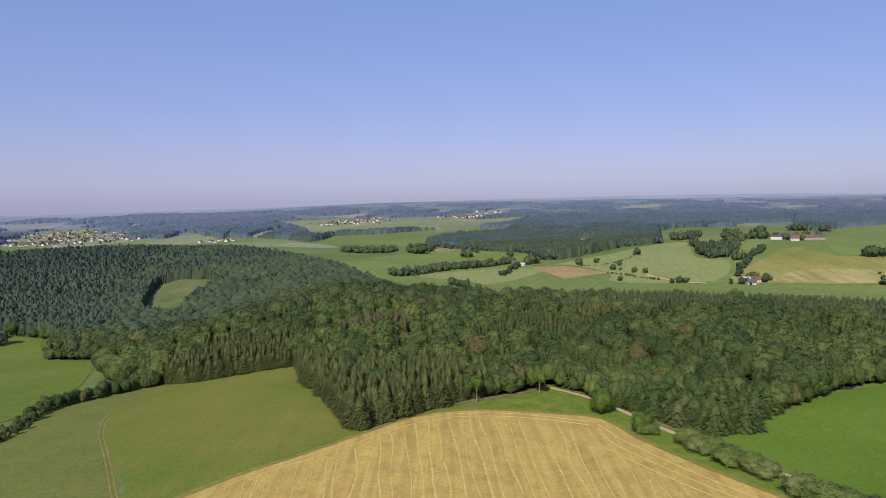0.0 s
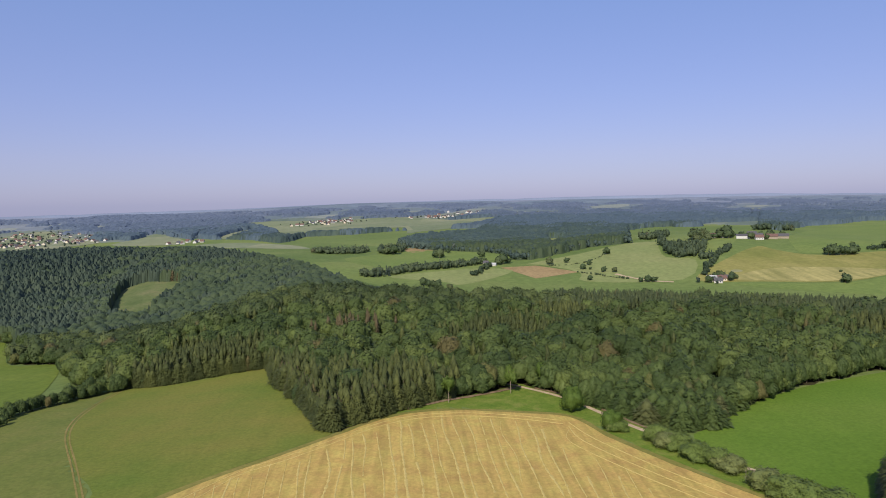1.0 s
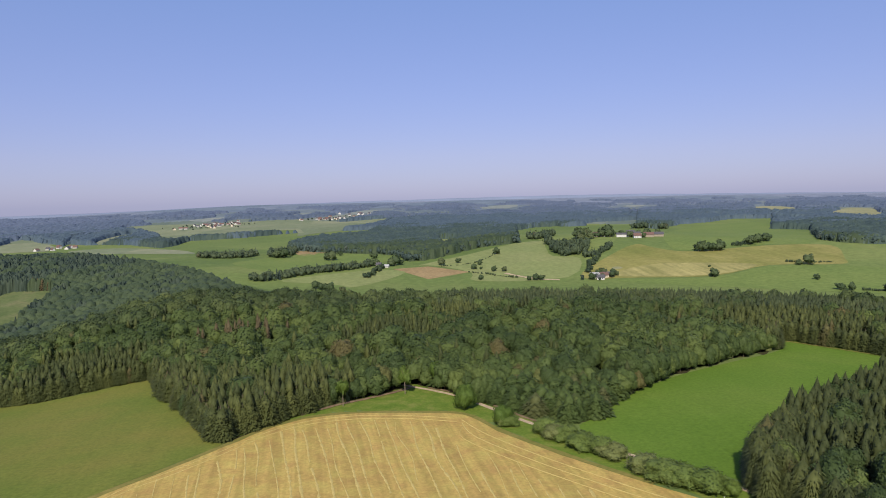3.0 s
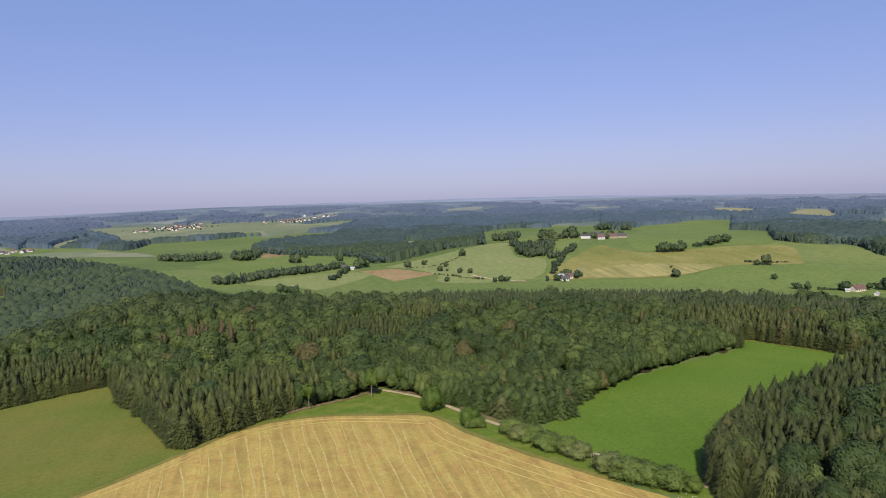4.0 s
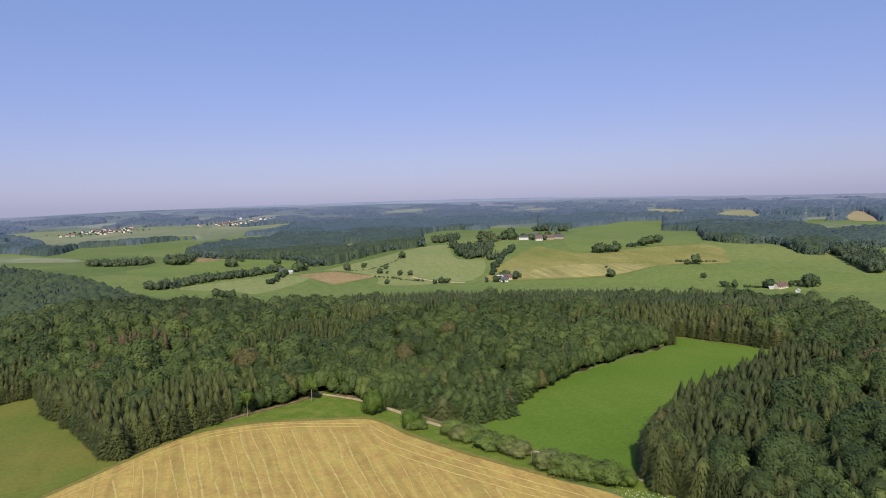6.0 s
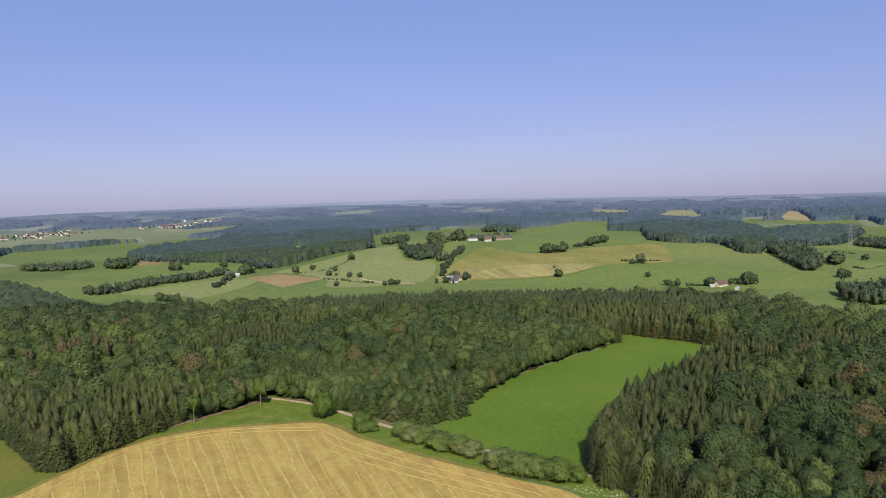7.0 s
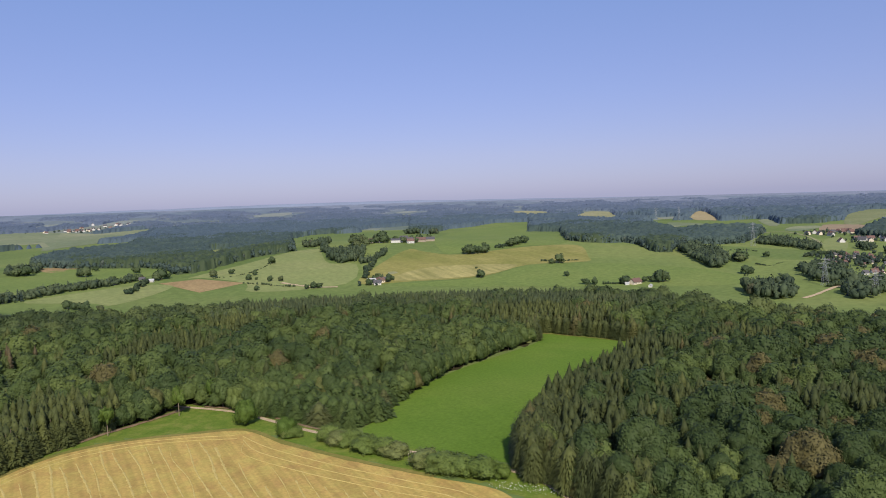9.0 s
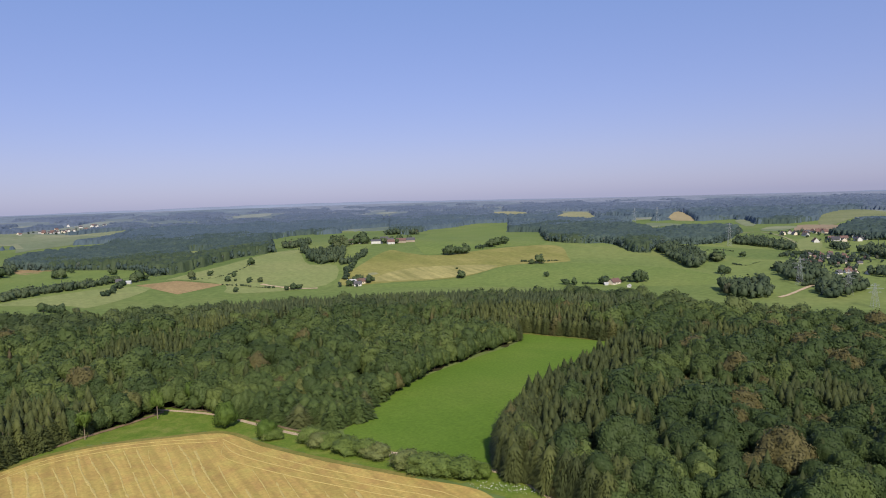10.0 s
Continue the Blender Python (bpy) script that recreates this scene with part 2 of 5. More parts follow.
M_BUSH = foliage("hedge_leaves", (0.102, 0.142, 0.034), (0.119, 0.157, 0.041), (0.137, 0.168, 0.051), (0.146, 0.164, 0.057), own=True)
# hill trees: some haze is already in these greens, hence the bluer tone
M_HILL = foliage("hazed_hill_spruces", (0.033, 0.049, 0.040), (0.046, 0.066, 0.048), (0.064, 0.085, 0.056), (0.080, 0.080, 0.056), odd_from=0.97, gloss=0.1, rough=0.9)
M_HILLEAF = foliage("hazed_hill_leaves", (0.039, 0.060, 0.035), (0.054, 0.076, 0.040), (0.071, 0.096, 0.046), (0.083, 0.085, 0.046), gloss=0.12, rough=0.9)
# woods by distance: haze goes into the base colour, bluer and paler farther out
M_MIDWOOD = foliage("hazed_middle_woodland", (0.053, 0.078, 0.070), (0.066, 0.095, 0.081), (0.086, 0.117, 0.092), (0.095, 0.114, 0.092), gloss=0.1, rough=0.5)
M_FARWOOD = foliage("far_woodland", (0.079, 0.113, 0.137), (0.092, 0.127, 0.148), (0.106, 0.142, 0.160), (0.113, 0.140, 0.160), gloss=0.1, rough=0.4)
M_HAZIEST_WOOD = foliage("haziest_woodland", (0.135, 0.164, 0.221), (0.147, 0.177, 0.234), (0.160, 0.190, 0.247), (0.162, 0.190, 0.244), gloss=0.1, rough=0.2)
M_HAZEWOOD = foliage("hazed_distant_woodland", (0.107, 0.137, 0.184), (0.121, 0.153, 0.199), (0.137, 0.168, 0.213), (0.139, 0.168, 0.211), gloss=0.1, rough=0.3)


def plain(name, col, rough=0.8, grain=2.0, spread=0.25, metal=0.0):
    m, t, b = nodes_of(name, rough, 0.3)
    b.inputs["Metallic"].default_value = metal
    f = noise_of(t, grain, 4.0, 0.6)
    lo, hi = tuple(v * (1 - spread) for v in col), tuple(min(1, v * (1 + spread)) for v in col)
    t.links.new(ramp(t, f, ((0.3, lo), (0.7, hi))), b.inputs["Base Color"])
    bump(t, b, f, 0.2, 0.03)
    return m


M_BARK = plain("bark", (0.11, 0.085, 0.06), 0.95, 3.0, 0.4)
M_RENDER = plain("white_render", (0.55, 0.53, 0.50), 0.9, 0.6, 0.08)
M_CREAM = plain("cream_render", (0.62, 0.54, 0.42), 0.9, 0.6, 0.1)
M_SLATE = plain("dark_slate_roof", (0.085, 0.08, 0.085), 0.6, 1.5, 0.3)
M_TILE = plain("red_tile_roof", (0.145, 0.085, 0.07), 0.8, 1.5, 0.3)
M_SHEET = plain("pale_sheet_roof", (0.40, 0.40, 0.40), 0.45, 0.5, 0.08)
M_GLASS = plain("window_glass", (0.05, 0.06, 0.075), 0.15, 0.5, 0.1)
M_WOOD = plain("weathered_wood", (0.30, 0.25, 0.19), 0.9, 3.0, 0.3)
M_STEEL = plain("galvanised_steel", (0.36, 0.37, 0.38), 0.5, 1.0, 0.12, 0.3)
M_FLOWER = plain("white_umbels", (0.55, 0.56, 0.46), 0.9, 2.0, 0.15)

# ---- ground: one sheet to the horizon ----
az = np.radians(np.concatenate([np.arange(-180, -46, 6.0), np.arange(-46, 76, 0.5), np.arange(76, 180, 6.0)]))
rings = np.concatenate([[4.0], np.geomspace(25, 4960, 230)])
gx, gy = np.outer(rings, np.sin(az)), np.outer(rings, np.cos(az))
gz = height(gx, gy)
gv = np.concatenate([np.stack([gx, gy, gz], -1).reshape(-1, 3), [[0, 0, ground(0, 0)]]])
R_, A_ = gx.shape
i, j = np.meshgrid(np.arange(R_ - 1), np.arange(A_), indexing="ij")
a, b_, c_, d_ = i * A_ + j, i * A_ + (j + 1) % A_, (i + 1) * A_ + (j + 1) % A_, (i + 1) * A_ + j
gt = np.concatenate([np.stack([a, d_, c_], -1).reshape(-1, 3), np.stack([a, c_, b_], -1).reshape(-1, 3)])
k = np.arange(A_)
gt = np.concatenate([gt, np.stack([np.full(A_, len(gv) - 1), k, (k + 1) % A_], -1)])
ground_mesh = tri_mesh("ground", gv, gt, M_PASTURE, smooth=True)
ground_mesh.materials.append(M_HAZED_COUNTRY)
ground_mesh.materials.append(M_HAZED_PLAIN)
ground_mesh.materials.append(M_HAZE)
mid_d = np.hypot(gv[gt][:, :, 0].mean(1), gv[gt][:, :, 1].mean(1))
# material by distance, so the haze in the ground colour grows outwards
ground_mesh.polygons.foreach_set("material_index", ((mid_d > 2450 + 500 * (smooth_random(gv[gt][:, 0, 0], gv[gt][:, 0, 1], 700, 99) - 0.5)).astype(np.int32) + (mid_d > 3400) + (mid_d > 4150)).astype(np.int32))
tagged(new("ground", ground_mesh),
       "rolling green pasture land reaching to the horizon", "ground", kind="structure")


def field(name, corners, material, label, cell=8.0, lift=0.12, steps=4, bend=True):
    """A field laid over the ground: a smooth outline, cut into cells that follow the land."""
    line = curve(corners, steps, True) if bend else np.array(corners, float)
    bm = bmesh.new()
    bm.faces.new([bm.verts.new((x, y, 0)) for x, y in line])
    bmesh.ops.triangulate(bm, faces=bm.faces[:], ngon_method="EAR_CLIP")
    lo, hi = line.min(0), line.max(0)
    for axis in (0, 1):
        normal = (1, 0, 0) if axis == 0 else (0, 1, 0)
        for v in np.arange(lo[axis] + cell / 2, hi[axis], cell):
            bmesh.ops.bisect_plane(bm, geom=bm.verts[:] + bm.edges[:] + bm.faces[:], plane_co=(v, v, 0), plane_no=normal)
    bmesh.ops.triangulate(bm, faces=bm.faces[:])
    mids = np.array([f.calc_center_median()[:2] for f in bm.faces])
    keep = inside(line, mids[:, 0], mids[:, 1])
    bmesh.ops.delete(bm, geom=[f for f, k in zip(bm.faces[:], keep) if not k], context="FACES")
    z = height([v.co.x for v in bm.verts], [v.co.y for v in bm.verts])
    for v, h in zip(bm.verts, z):
        v.co.z = h + lift
    bmesh.ops.recalc_face_normals(bm, faces=bm.faces[:])
    if sum(f.normal.z for f in bm.faces) < 0:
        bmesh.ops.reverse_faces(bm, faces=bm.faces[:])
    for f in bm.faces:
        f.smooth = True
    return tagged(part(name, bm, material), label, "field", kind="structure")


def ribbon(name, line, width, material, lift, parent=None, label="", crown=0.0, ragged=0.0, step=4):
    """A strip along a line on the ground, raised by crown along its middle."""
    p = curve(line, step)
    n = len(p)
    d = np.gradient(p, axis=0)
    d /= np.linalg.norm(d, axis=1)[:, None]
    side = np.stack([d[:, 1], -d[:, 0]], 1)
    bm = bmesh.new()
    rows = []
    for q in range(n):
        w = width / 2 * (1 + ragged * (rng.random() - 0.5))
        row = []
        for s, up in ((-1, 0), (-0.45, crown), (0.45, crown), (1, 0)):
            x, y = p[q] + side[q] * w * s
            row.append(bm.verts.new((x, y, ground(x, y, lift + up))))
        rows.append(row)
    for u, v in zip(rows, rows[1:]):
        for s in range(3):
            bm.faces.new((u[s], u[s + 1], v[s + 1], v[s]))
    for f in bm.faces:
        f.smooth = True
    return part(name, bm, material, parent, label)


STUBBLE = ((-92, 238), (-81, 253), (-68, 267), (-53, 280), (-37, 297), (-18, 318), (0, 328), (21, 330), (45, 324), (70, 315), (79, 287),
           (95, 253), (114, 220), (127, 200), (129, 185), (125, 150), (90, 110), (0, 90), (-80, 110), (-140, 160), (-125, 205))
OLIVE = ((-115, 240), (-137, 279), (-164, 329), (-177, 365), (-184, 405), (-187, 446), (-158, 446), (-131, 452), (-98, 457), (-82, 404), (-62, 356),
         (-48, 319), (-36, 304), (-53, 284), (-69, 269), (-82, 255), (-94, 238), (-130, 200), (-150, 160), (-140, 190))
LEFT_MEADOW = ((-466, 734), (-425, 738), (-354, 618), (-296, 589), (-239, 447), (-232, 391), (-231, 361), (-260, 330), (-420, 400), (-600, 640))
RIGHT_MEADOW = ((325, 432), (356, 362), (269, 306), (217, 276), (178, 240), (153, 211), (138, 229), (122, 248), (114, 282), (128, 297), (155, 325),
                (200, 356), (248, 378), (298, 400))
CLEARING = ((-369, 858), (-337, 833), (-321, 839), (-324, 881), (-323, 921), (-317, 953), (-334, 1005), (-358, 1011), (-382, 1022), (-397, 1017), (-407, 990))
field("stubble_field", STUBBLE, M_STUBBLE, "harvested golden stubble field on a rounded rise", 5.0, 0.10)
field("hay_meadow", OLIVE, M_OLIVE, "olive green hay meadow with brownish patches", 6.0, 0.10)
field("valley_meadow", LEFT_MEADOW, M_VALLEY, "bright green meadow falling into a valley", 12.0, 0.25)
field("lush_meadow", RIGHT_MEADOW, M_LUSH, "lush dark green meadow between the woods", 7.0, 0.12)
field("clearing", CLEARING, M_CLEARING, "pale green felled clearing on a wooded slope", 14.0, 0.18)
field("ploughed_field", ((131, 1089), (187, 1090), (238, 1019), (170, 992)), M_PLOUGH, "bare light brown ploughed field", 14.0, 0.18, 4, False)
field("hayfield", ((372, 921), (474, 1041), (546, 1104), (558, 1064), (597, 1016), (749, 1032), (845, 1013), (776, 901), (739, 865), (645, 889),
                   (540, 857), (445, 885)), M_MOWN, "yellowing mown hayfield on a hillside", 16.0, 0.18)
field("swathed_hay", ((419, 915), (477, 948), (543, 942), (630, 898), (545, 863), (448, 891)), M_SWATH, "pale hay lying in swaths on the hillside", 14.0, 0.30)
OPEN_LAND = []


def open_field(name, corners, material, label):
    """A field in the far woods: trees keep off it."""
    OPEN_LAND.append(corners)
    return field(name, corners, material, label, 60.0, 0.35, 2)


open_field("far_pasture", ((-736, 3056), (-673, 3185), (-451, 3064), (-340, 2947), (-207, 3070), (-36, 3099), (148, 2827), (356, 3008), (268, 2580), (178, 2338), (25, 2113), (-24, 2004), (-32, 2374), (-157, 2315), (-260, 2248), (-341, 2307), (-377, 2191), (-447, 2330), (-570, 2693)), M_HAZED_PASTURE, "light green fields round the hilltop village")
open_field("wedge_pasture", ((-602, 2182), (-637, 2454), (-613, 2695), (-565, 2554), (-554, 2274), (-550, 2147)), M_HAZED_PASTURE, "narrow light pasture between two woods")
open_field("glade", ((300, 1585), (329, 1555), (330, 1450), (277, 1334), (252, 1278), (255, 1325)), M_LIGHT, "light green glade in the wood")
open_field("stubble_far", ((1797, 2623), (1927, 2742), (1998, 2682), (1885, 2428), (1751, 2275), (1714, 2440)), M_PALE, "pale ripe grain field among far woods")
open_field("grain_slope", ((1697, 2050), (2001, 2343), (2079, 2359), (2044, 2231), (1913, 2066), (1898, 1906), (1768, 1659), (1798, 1778), (1762, 1879), (1670, 1837)), M_PALE, "pale green and yellow grain field on a far slope")
open_field("tan_field", ((1817, 1612), (2187, 1916), (2197, 1875), (1818, 1502), (1782, 1510)), M_TAN, "light tan field between far woods")
open_field("far_strip", ((1616, 1523), (1651, 1515), (1630, 1395), (1559, 1349), (1520, 1375), (1469, 1359)), M_HAZED_PASTURE, "light green strip below the far woods")
open_field("far_slope", ((1825, 1368), (1886, 1374), (1677, 1190), (1605, 1168)), M_HAZED_PASTURE, "light green slope among far woods")
open_field("upland_meadow", ((1839, 1118), (2190, 1319), (2439, 1399), (2479, 1344), (2368, 1217), (2345, 1151), (2118, 1039), (2136, 1097), (2096, 1151), (1857, 1064), (1744, 1020), (1733, 1047)), M_UPLAND, "yellow green meadow on the far upland")
open_field("brown_field", ((1507, 972), (1693, 1082), (1729, 1055), (1732, 992), (1579, 923), (1506, 892), (1551, 966)), M_BROWN, "brown field above the village")
open_field("village_pasture", ((1496, 1051), (1608, 1106), (1667, 1084), (1619, 1037), (1483, 1005)), M_HAZED_PASTURE, "light pasture beside the brown field")
open_field("village_green", ((1198, 764), (1338, 851), (1408, 864), (1318, 791), (1179, 712), (1145, 717)), M_LIGHT, "light green meadow beside the village")
open_field("ripe_field", ((-889, 2095), (-920, 2372), (-967, 2690), (-830, 2442), (-686, 2143), (-667, 2009), (-737, 2024), (-804, 2030)), M_HAZED_PASTURE, "yellow green field beyond the wooded ridge")
open_field("west_fields", ((-1288, 2104), (-1485, 2561), (-1528, 2772), (-1528, 2920), (-1458, 2920), (-1262, 2588), (-1134, 2488), (-966, 2215), (-991, 2047), (-1000, 1906), (-1102, 1939)), M_HAZED_PASTURE, "pale fields round the west village")
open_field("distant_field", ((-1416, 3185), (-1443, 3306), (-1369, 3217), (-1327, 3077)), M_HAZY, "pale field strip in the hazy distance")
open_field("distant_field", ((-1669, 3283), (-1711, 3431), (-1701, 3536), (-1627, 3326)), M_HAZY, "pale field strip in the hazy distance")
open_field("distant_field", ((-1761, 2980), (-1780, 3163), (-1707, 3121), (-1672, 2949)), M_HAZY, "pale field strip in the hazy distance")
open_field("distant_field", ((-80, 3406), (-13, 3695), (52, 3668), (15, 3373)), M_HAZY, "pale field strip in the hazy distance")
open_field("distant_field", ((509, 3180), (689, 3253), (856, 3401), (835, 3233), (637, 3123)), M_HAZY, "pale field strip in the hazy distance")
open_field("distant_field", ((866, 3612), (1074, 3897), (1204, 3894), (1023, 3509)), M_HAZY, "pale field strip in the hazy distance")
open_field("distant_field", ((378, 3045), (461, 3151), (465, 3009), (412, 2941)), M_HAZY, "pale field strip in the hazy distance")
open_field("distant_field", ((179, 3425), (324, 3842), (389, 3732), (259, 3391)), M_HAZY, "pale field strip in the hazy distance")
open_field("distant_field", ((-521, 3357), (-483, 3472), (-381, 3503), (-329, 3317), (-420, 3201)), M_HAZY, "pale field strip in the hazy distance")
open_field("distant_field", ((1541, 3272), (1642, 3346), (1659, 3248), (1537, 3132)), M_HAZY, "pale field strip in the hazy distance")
field("dry_slope", ((-594, 1927), (-474, 1940), (-305, 1690), (-217, 1459), (-367, 1608)), M_HAZED_PASTURE, "dry yellowish pasture slope", 50.0, 0.35)
field("bare_patch", ((-20, 1406), (17, 1427), (54, 1375), (-6, 1317)), M_PLOUGH, "brown bare patch above the trees", 30.0, 0.18)

field("verge_strip", ((0, 330), (21, 333), (45, 327), (70, 318), (82, 288), (97, 254), (118, 220), (131, 200), (131, 180), (144, 180), (148, 204), (138, 224), (125, 249), (103, 290), (90, 324), (76, 352),
                      (58, 374), (26, 358), (4, 347), (-20, 325), (-36, 306), (-20, 320)), M_VERGE, "fresh green grass strip below the forest edge", 6.0, 0.08, 2)
field("rough_slope", ((-112, 225), (-138, 279), (-165, 329), (-178, 365), (-185, 405), (-188, 446), (-205, 436), (-226, 383), (-212, 318), (-200, 250), (-165, 160)), M_SLOPE,
      "rough green grass slope beside the wheel ruts", 7.0, 0.08, 2)

field("straw_heap", ((432, 946), (440, 943), (448, 947), (446, 956), (437, 957)), M_PALE, "pale heap of straw in the hayfield", 6.0, 0.50)
tagged(ribbon("gravel_path", ((283, 988), (292, 968), (305, 945), (318, 928), (340, 915)), 5.0, M_GRAVEL, 0.5, ragged=0.6), "sandy bank and path above the wood", "path", kind="structure")

tagged(ribbon("lane", ((753, 501), (780, 504), (814, 512), (846, 517), (852, 504), (880, 501)), 5.0, M_GRAVEL, 0.5, ragged=0.3), "pale farm lane across the valley meadows", "lane", kind="structure")
tagged(ribbon("lane", ((1380, 1026), (1447, 1024), (1415, 959), (1343, 878), (1269, 812)), 6.0, M_PALE, 0.5, ragged=0.3), "pale field lane behind the wooded knoll", "lane", kind="structure")

field("low_meadow", ((406, 878), (536, 850), (639, 882), (732, 857), (803, 782), (833, 689), (785, 603), (614, 719)), M_LOW, "green meadow along the valley floor", 16.0, 0.18)
field("hill_pasture", ((177, 1110), (277, 1177), (373, 1245), (425, 1238), (406, 1162), (387, 1075), (419, 1038), (356, 926), (232, 953), (239, 1014), (196, 1093)), M_LIGHT,
      "light green pasture on a rounded hillside", 16.0, 0.18, 3)
field("top_pasture", ((587, 1066), (700, 1300), (966, 1703), (1280, 1900), (1290, 1800), (1081, 1477), (1102, 1375), (858, 1057), (757, 1043), (603, 1025)), M_LOW, "mid green pasture below the far wood", 30.0, 0.18, 3)
field("valley_pasture", ((-122, 1216), (-27, 1329), (48, 1346), (158, 1200), (87, 1158), (-41, 1099)), M_LOW, "green pasture between two rows of trees", 18.0, 0.18)
field("wood_pasture", ((-38, 1023), (82, 1087), (147, 1056), (65, 965), (35, 989)), M_LIGHT, "light green strip of pasture above the wood", 14.0, 0.18)

# headland, straw rows, tracks
tagged(ribbon("headland", ((-104, 222), (-81, 254), (-53, 281), (-37, 298), (-18, 319), (0, 329.5), (21, 331), (45, 325.5), (70, 316.5), (80, 288), (96, 254), (116, 219)),
              3.2, M_HEADLAND, 0.14, ragged=0.5), "trodden grassy strip round the stubble field", "headland", kind="structure")
outline = curve(STUBBLE, 4, True)
for n in range(-17, 28):
    x0 = 4.7 * n + rng.normal(0, 0.5)
    lean = 9.5 * (1 - (x0 + 70) / 120) - 1.5
    wave = rng.normal(0, 0.5, 4)
    line = [(x0 - lean * ((y - 232) / 48) + 1.1 * math.sin(y / 31 + x0 * 0.05) + wave[0] * math.sin(y / 17 + n) + wave[1] * math.sin(y / 9 + 2 * n), y) for y in np.arange(118, 332, 6.0)]
    line = [q for q in line if q[0] < np.interp(q[1], (200, 253, 287, 315), (127, 95, 79, 70)) - 21 and inside(outline, np.array([q[0]]), np.array([q[1] + 8 + 3 * wave[2]]))[0]]
    if len(line) < 9:
        continue
    cut = [0] + sorted(int(k) for k in rng.integers(4, max(5, len(line) - 3), 1)) + [len(line)]
    for a, b in zip(cut, cut[1:]):
        if b - a > 4:
            tagged(ribbon("windrow", line[a:b - (rng.random() < 0.5)], 0.40 + 0.45 * rng.random(), M_STRAW, 0.12, crown=0.10, ragged=1.5),
                   "thin row of pale straw on the stubble", "windrow", "rows of straw on the stubble")
for off in (5, 10.5, 16):
    line = [(68 - off * 0.2, 311 - off * 0.9), (78 - off, 285 - off * 0.3), (94 - off, 251 - off * 0.3), (112 - off, 219 - off * 0.2), (124 - off, 195), (122 - off, 160)]
    tagged(ribbon("windrow", line, 0.45, M_STRAW, 0.15, crown=0.14, ragged=0.9), "thin row of pale straw on the stubble", "windrow", "rows of straw on the stubble")
for off in (4, 9):
    line = [(-92 + off, 234 - off), (-68, 266 - off), (-53, 279 - off), (-37, 295 - off), (-18, 316 - off), (0, 327 - off), (22, 329 - off), (45, 323 - off), (64, 314 - off)]
    tagged(ribbon("windrow", line, 0.45, M_STRAW, 0.15, crown=0.12, ragged=0.9), "thin row of pale straw on the stubble", "windrow", "rows of straw on the stubble")
TRACK = ((49, 379), (56, 371), (73, 349), (85, 321), (92, 303), (99, 288), (109, 264), (121, 246), (134, 222), (143, 207), (146, 195), (145, 178), (140, 140))
tagged(ribbon("verge", TRACK, 9.0, M_VERGE, 0.13, ragged=0.4), "grassy verge along a gravel track", "verge", kind="structure")
tagged(ribbon("track", TRACK, 2.7, M_GRAVEL, 0.20, ragged=0.12), "pale gravel farm track between hedge and woods", "track", kind="structure")
M_EARTH = turf("bare_earth", (0.13, 0.09, 0.055), (0.165, 0.115, 0.07), (0.20, 0.15, 0.09), 0.2, 0.8)
tagged(ribbon("earth_bank", ((-6, 333), (11, 345.5), (26, 353.5), (42, 363), (52, 370)), 2.2, M_EARTH, 0.28, crown=0.5, ragged=0.8), "bare brown earth bank under the forest edge", "earth bank", kind="structure")
tagged(ribbon("earth_bank", ((62, 368), (76.5, 350), (88.5, 322), (95.5, 304), (102, 290)), 1.6, M_EARTH, 0.30, crown=0.4, ragged=0.8), "bare brown earth bank beside the gravel track", "earth bank", kind="structure")
tagged(ribbon("dry_strip", ((318, 425), (324, 419), (336, 396), (350, 368), (356, 352)), 2.4, M_HEADLAND, 0.25, ragged=0.6), "strip of dry pale grass along the far edge of the meadow", "strip", kind="structure")
CART = np.array(((-112, 232), (-137, 279), (-164, 329), (-177, 365), (-184, 405), (-187, 444)))
for s in (-1.0, 1.0):
    tagged(ribbon("rut", [(x + s, y) for x, y in CART], 0.75, M_RUT, 0.17, ragged=0.5), "worn wheel rut across the meadow", "rut", "wheel ruts", "structure")

# ---- trees: shapes ----
def ico(subdivisions):
    bm = bmesh.new()
    bmesh.ops.create_icosphere(bm, subdivisions=subdivisions, radius=1.0)
    bm.verts.ensure_lookup_table()
    v = np.array([w.co for w in bm.verts])
    t = np.array([[w.index for w in f.verts] for f in bm.faces])
    bm.free()
    return v, t


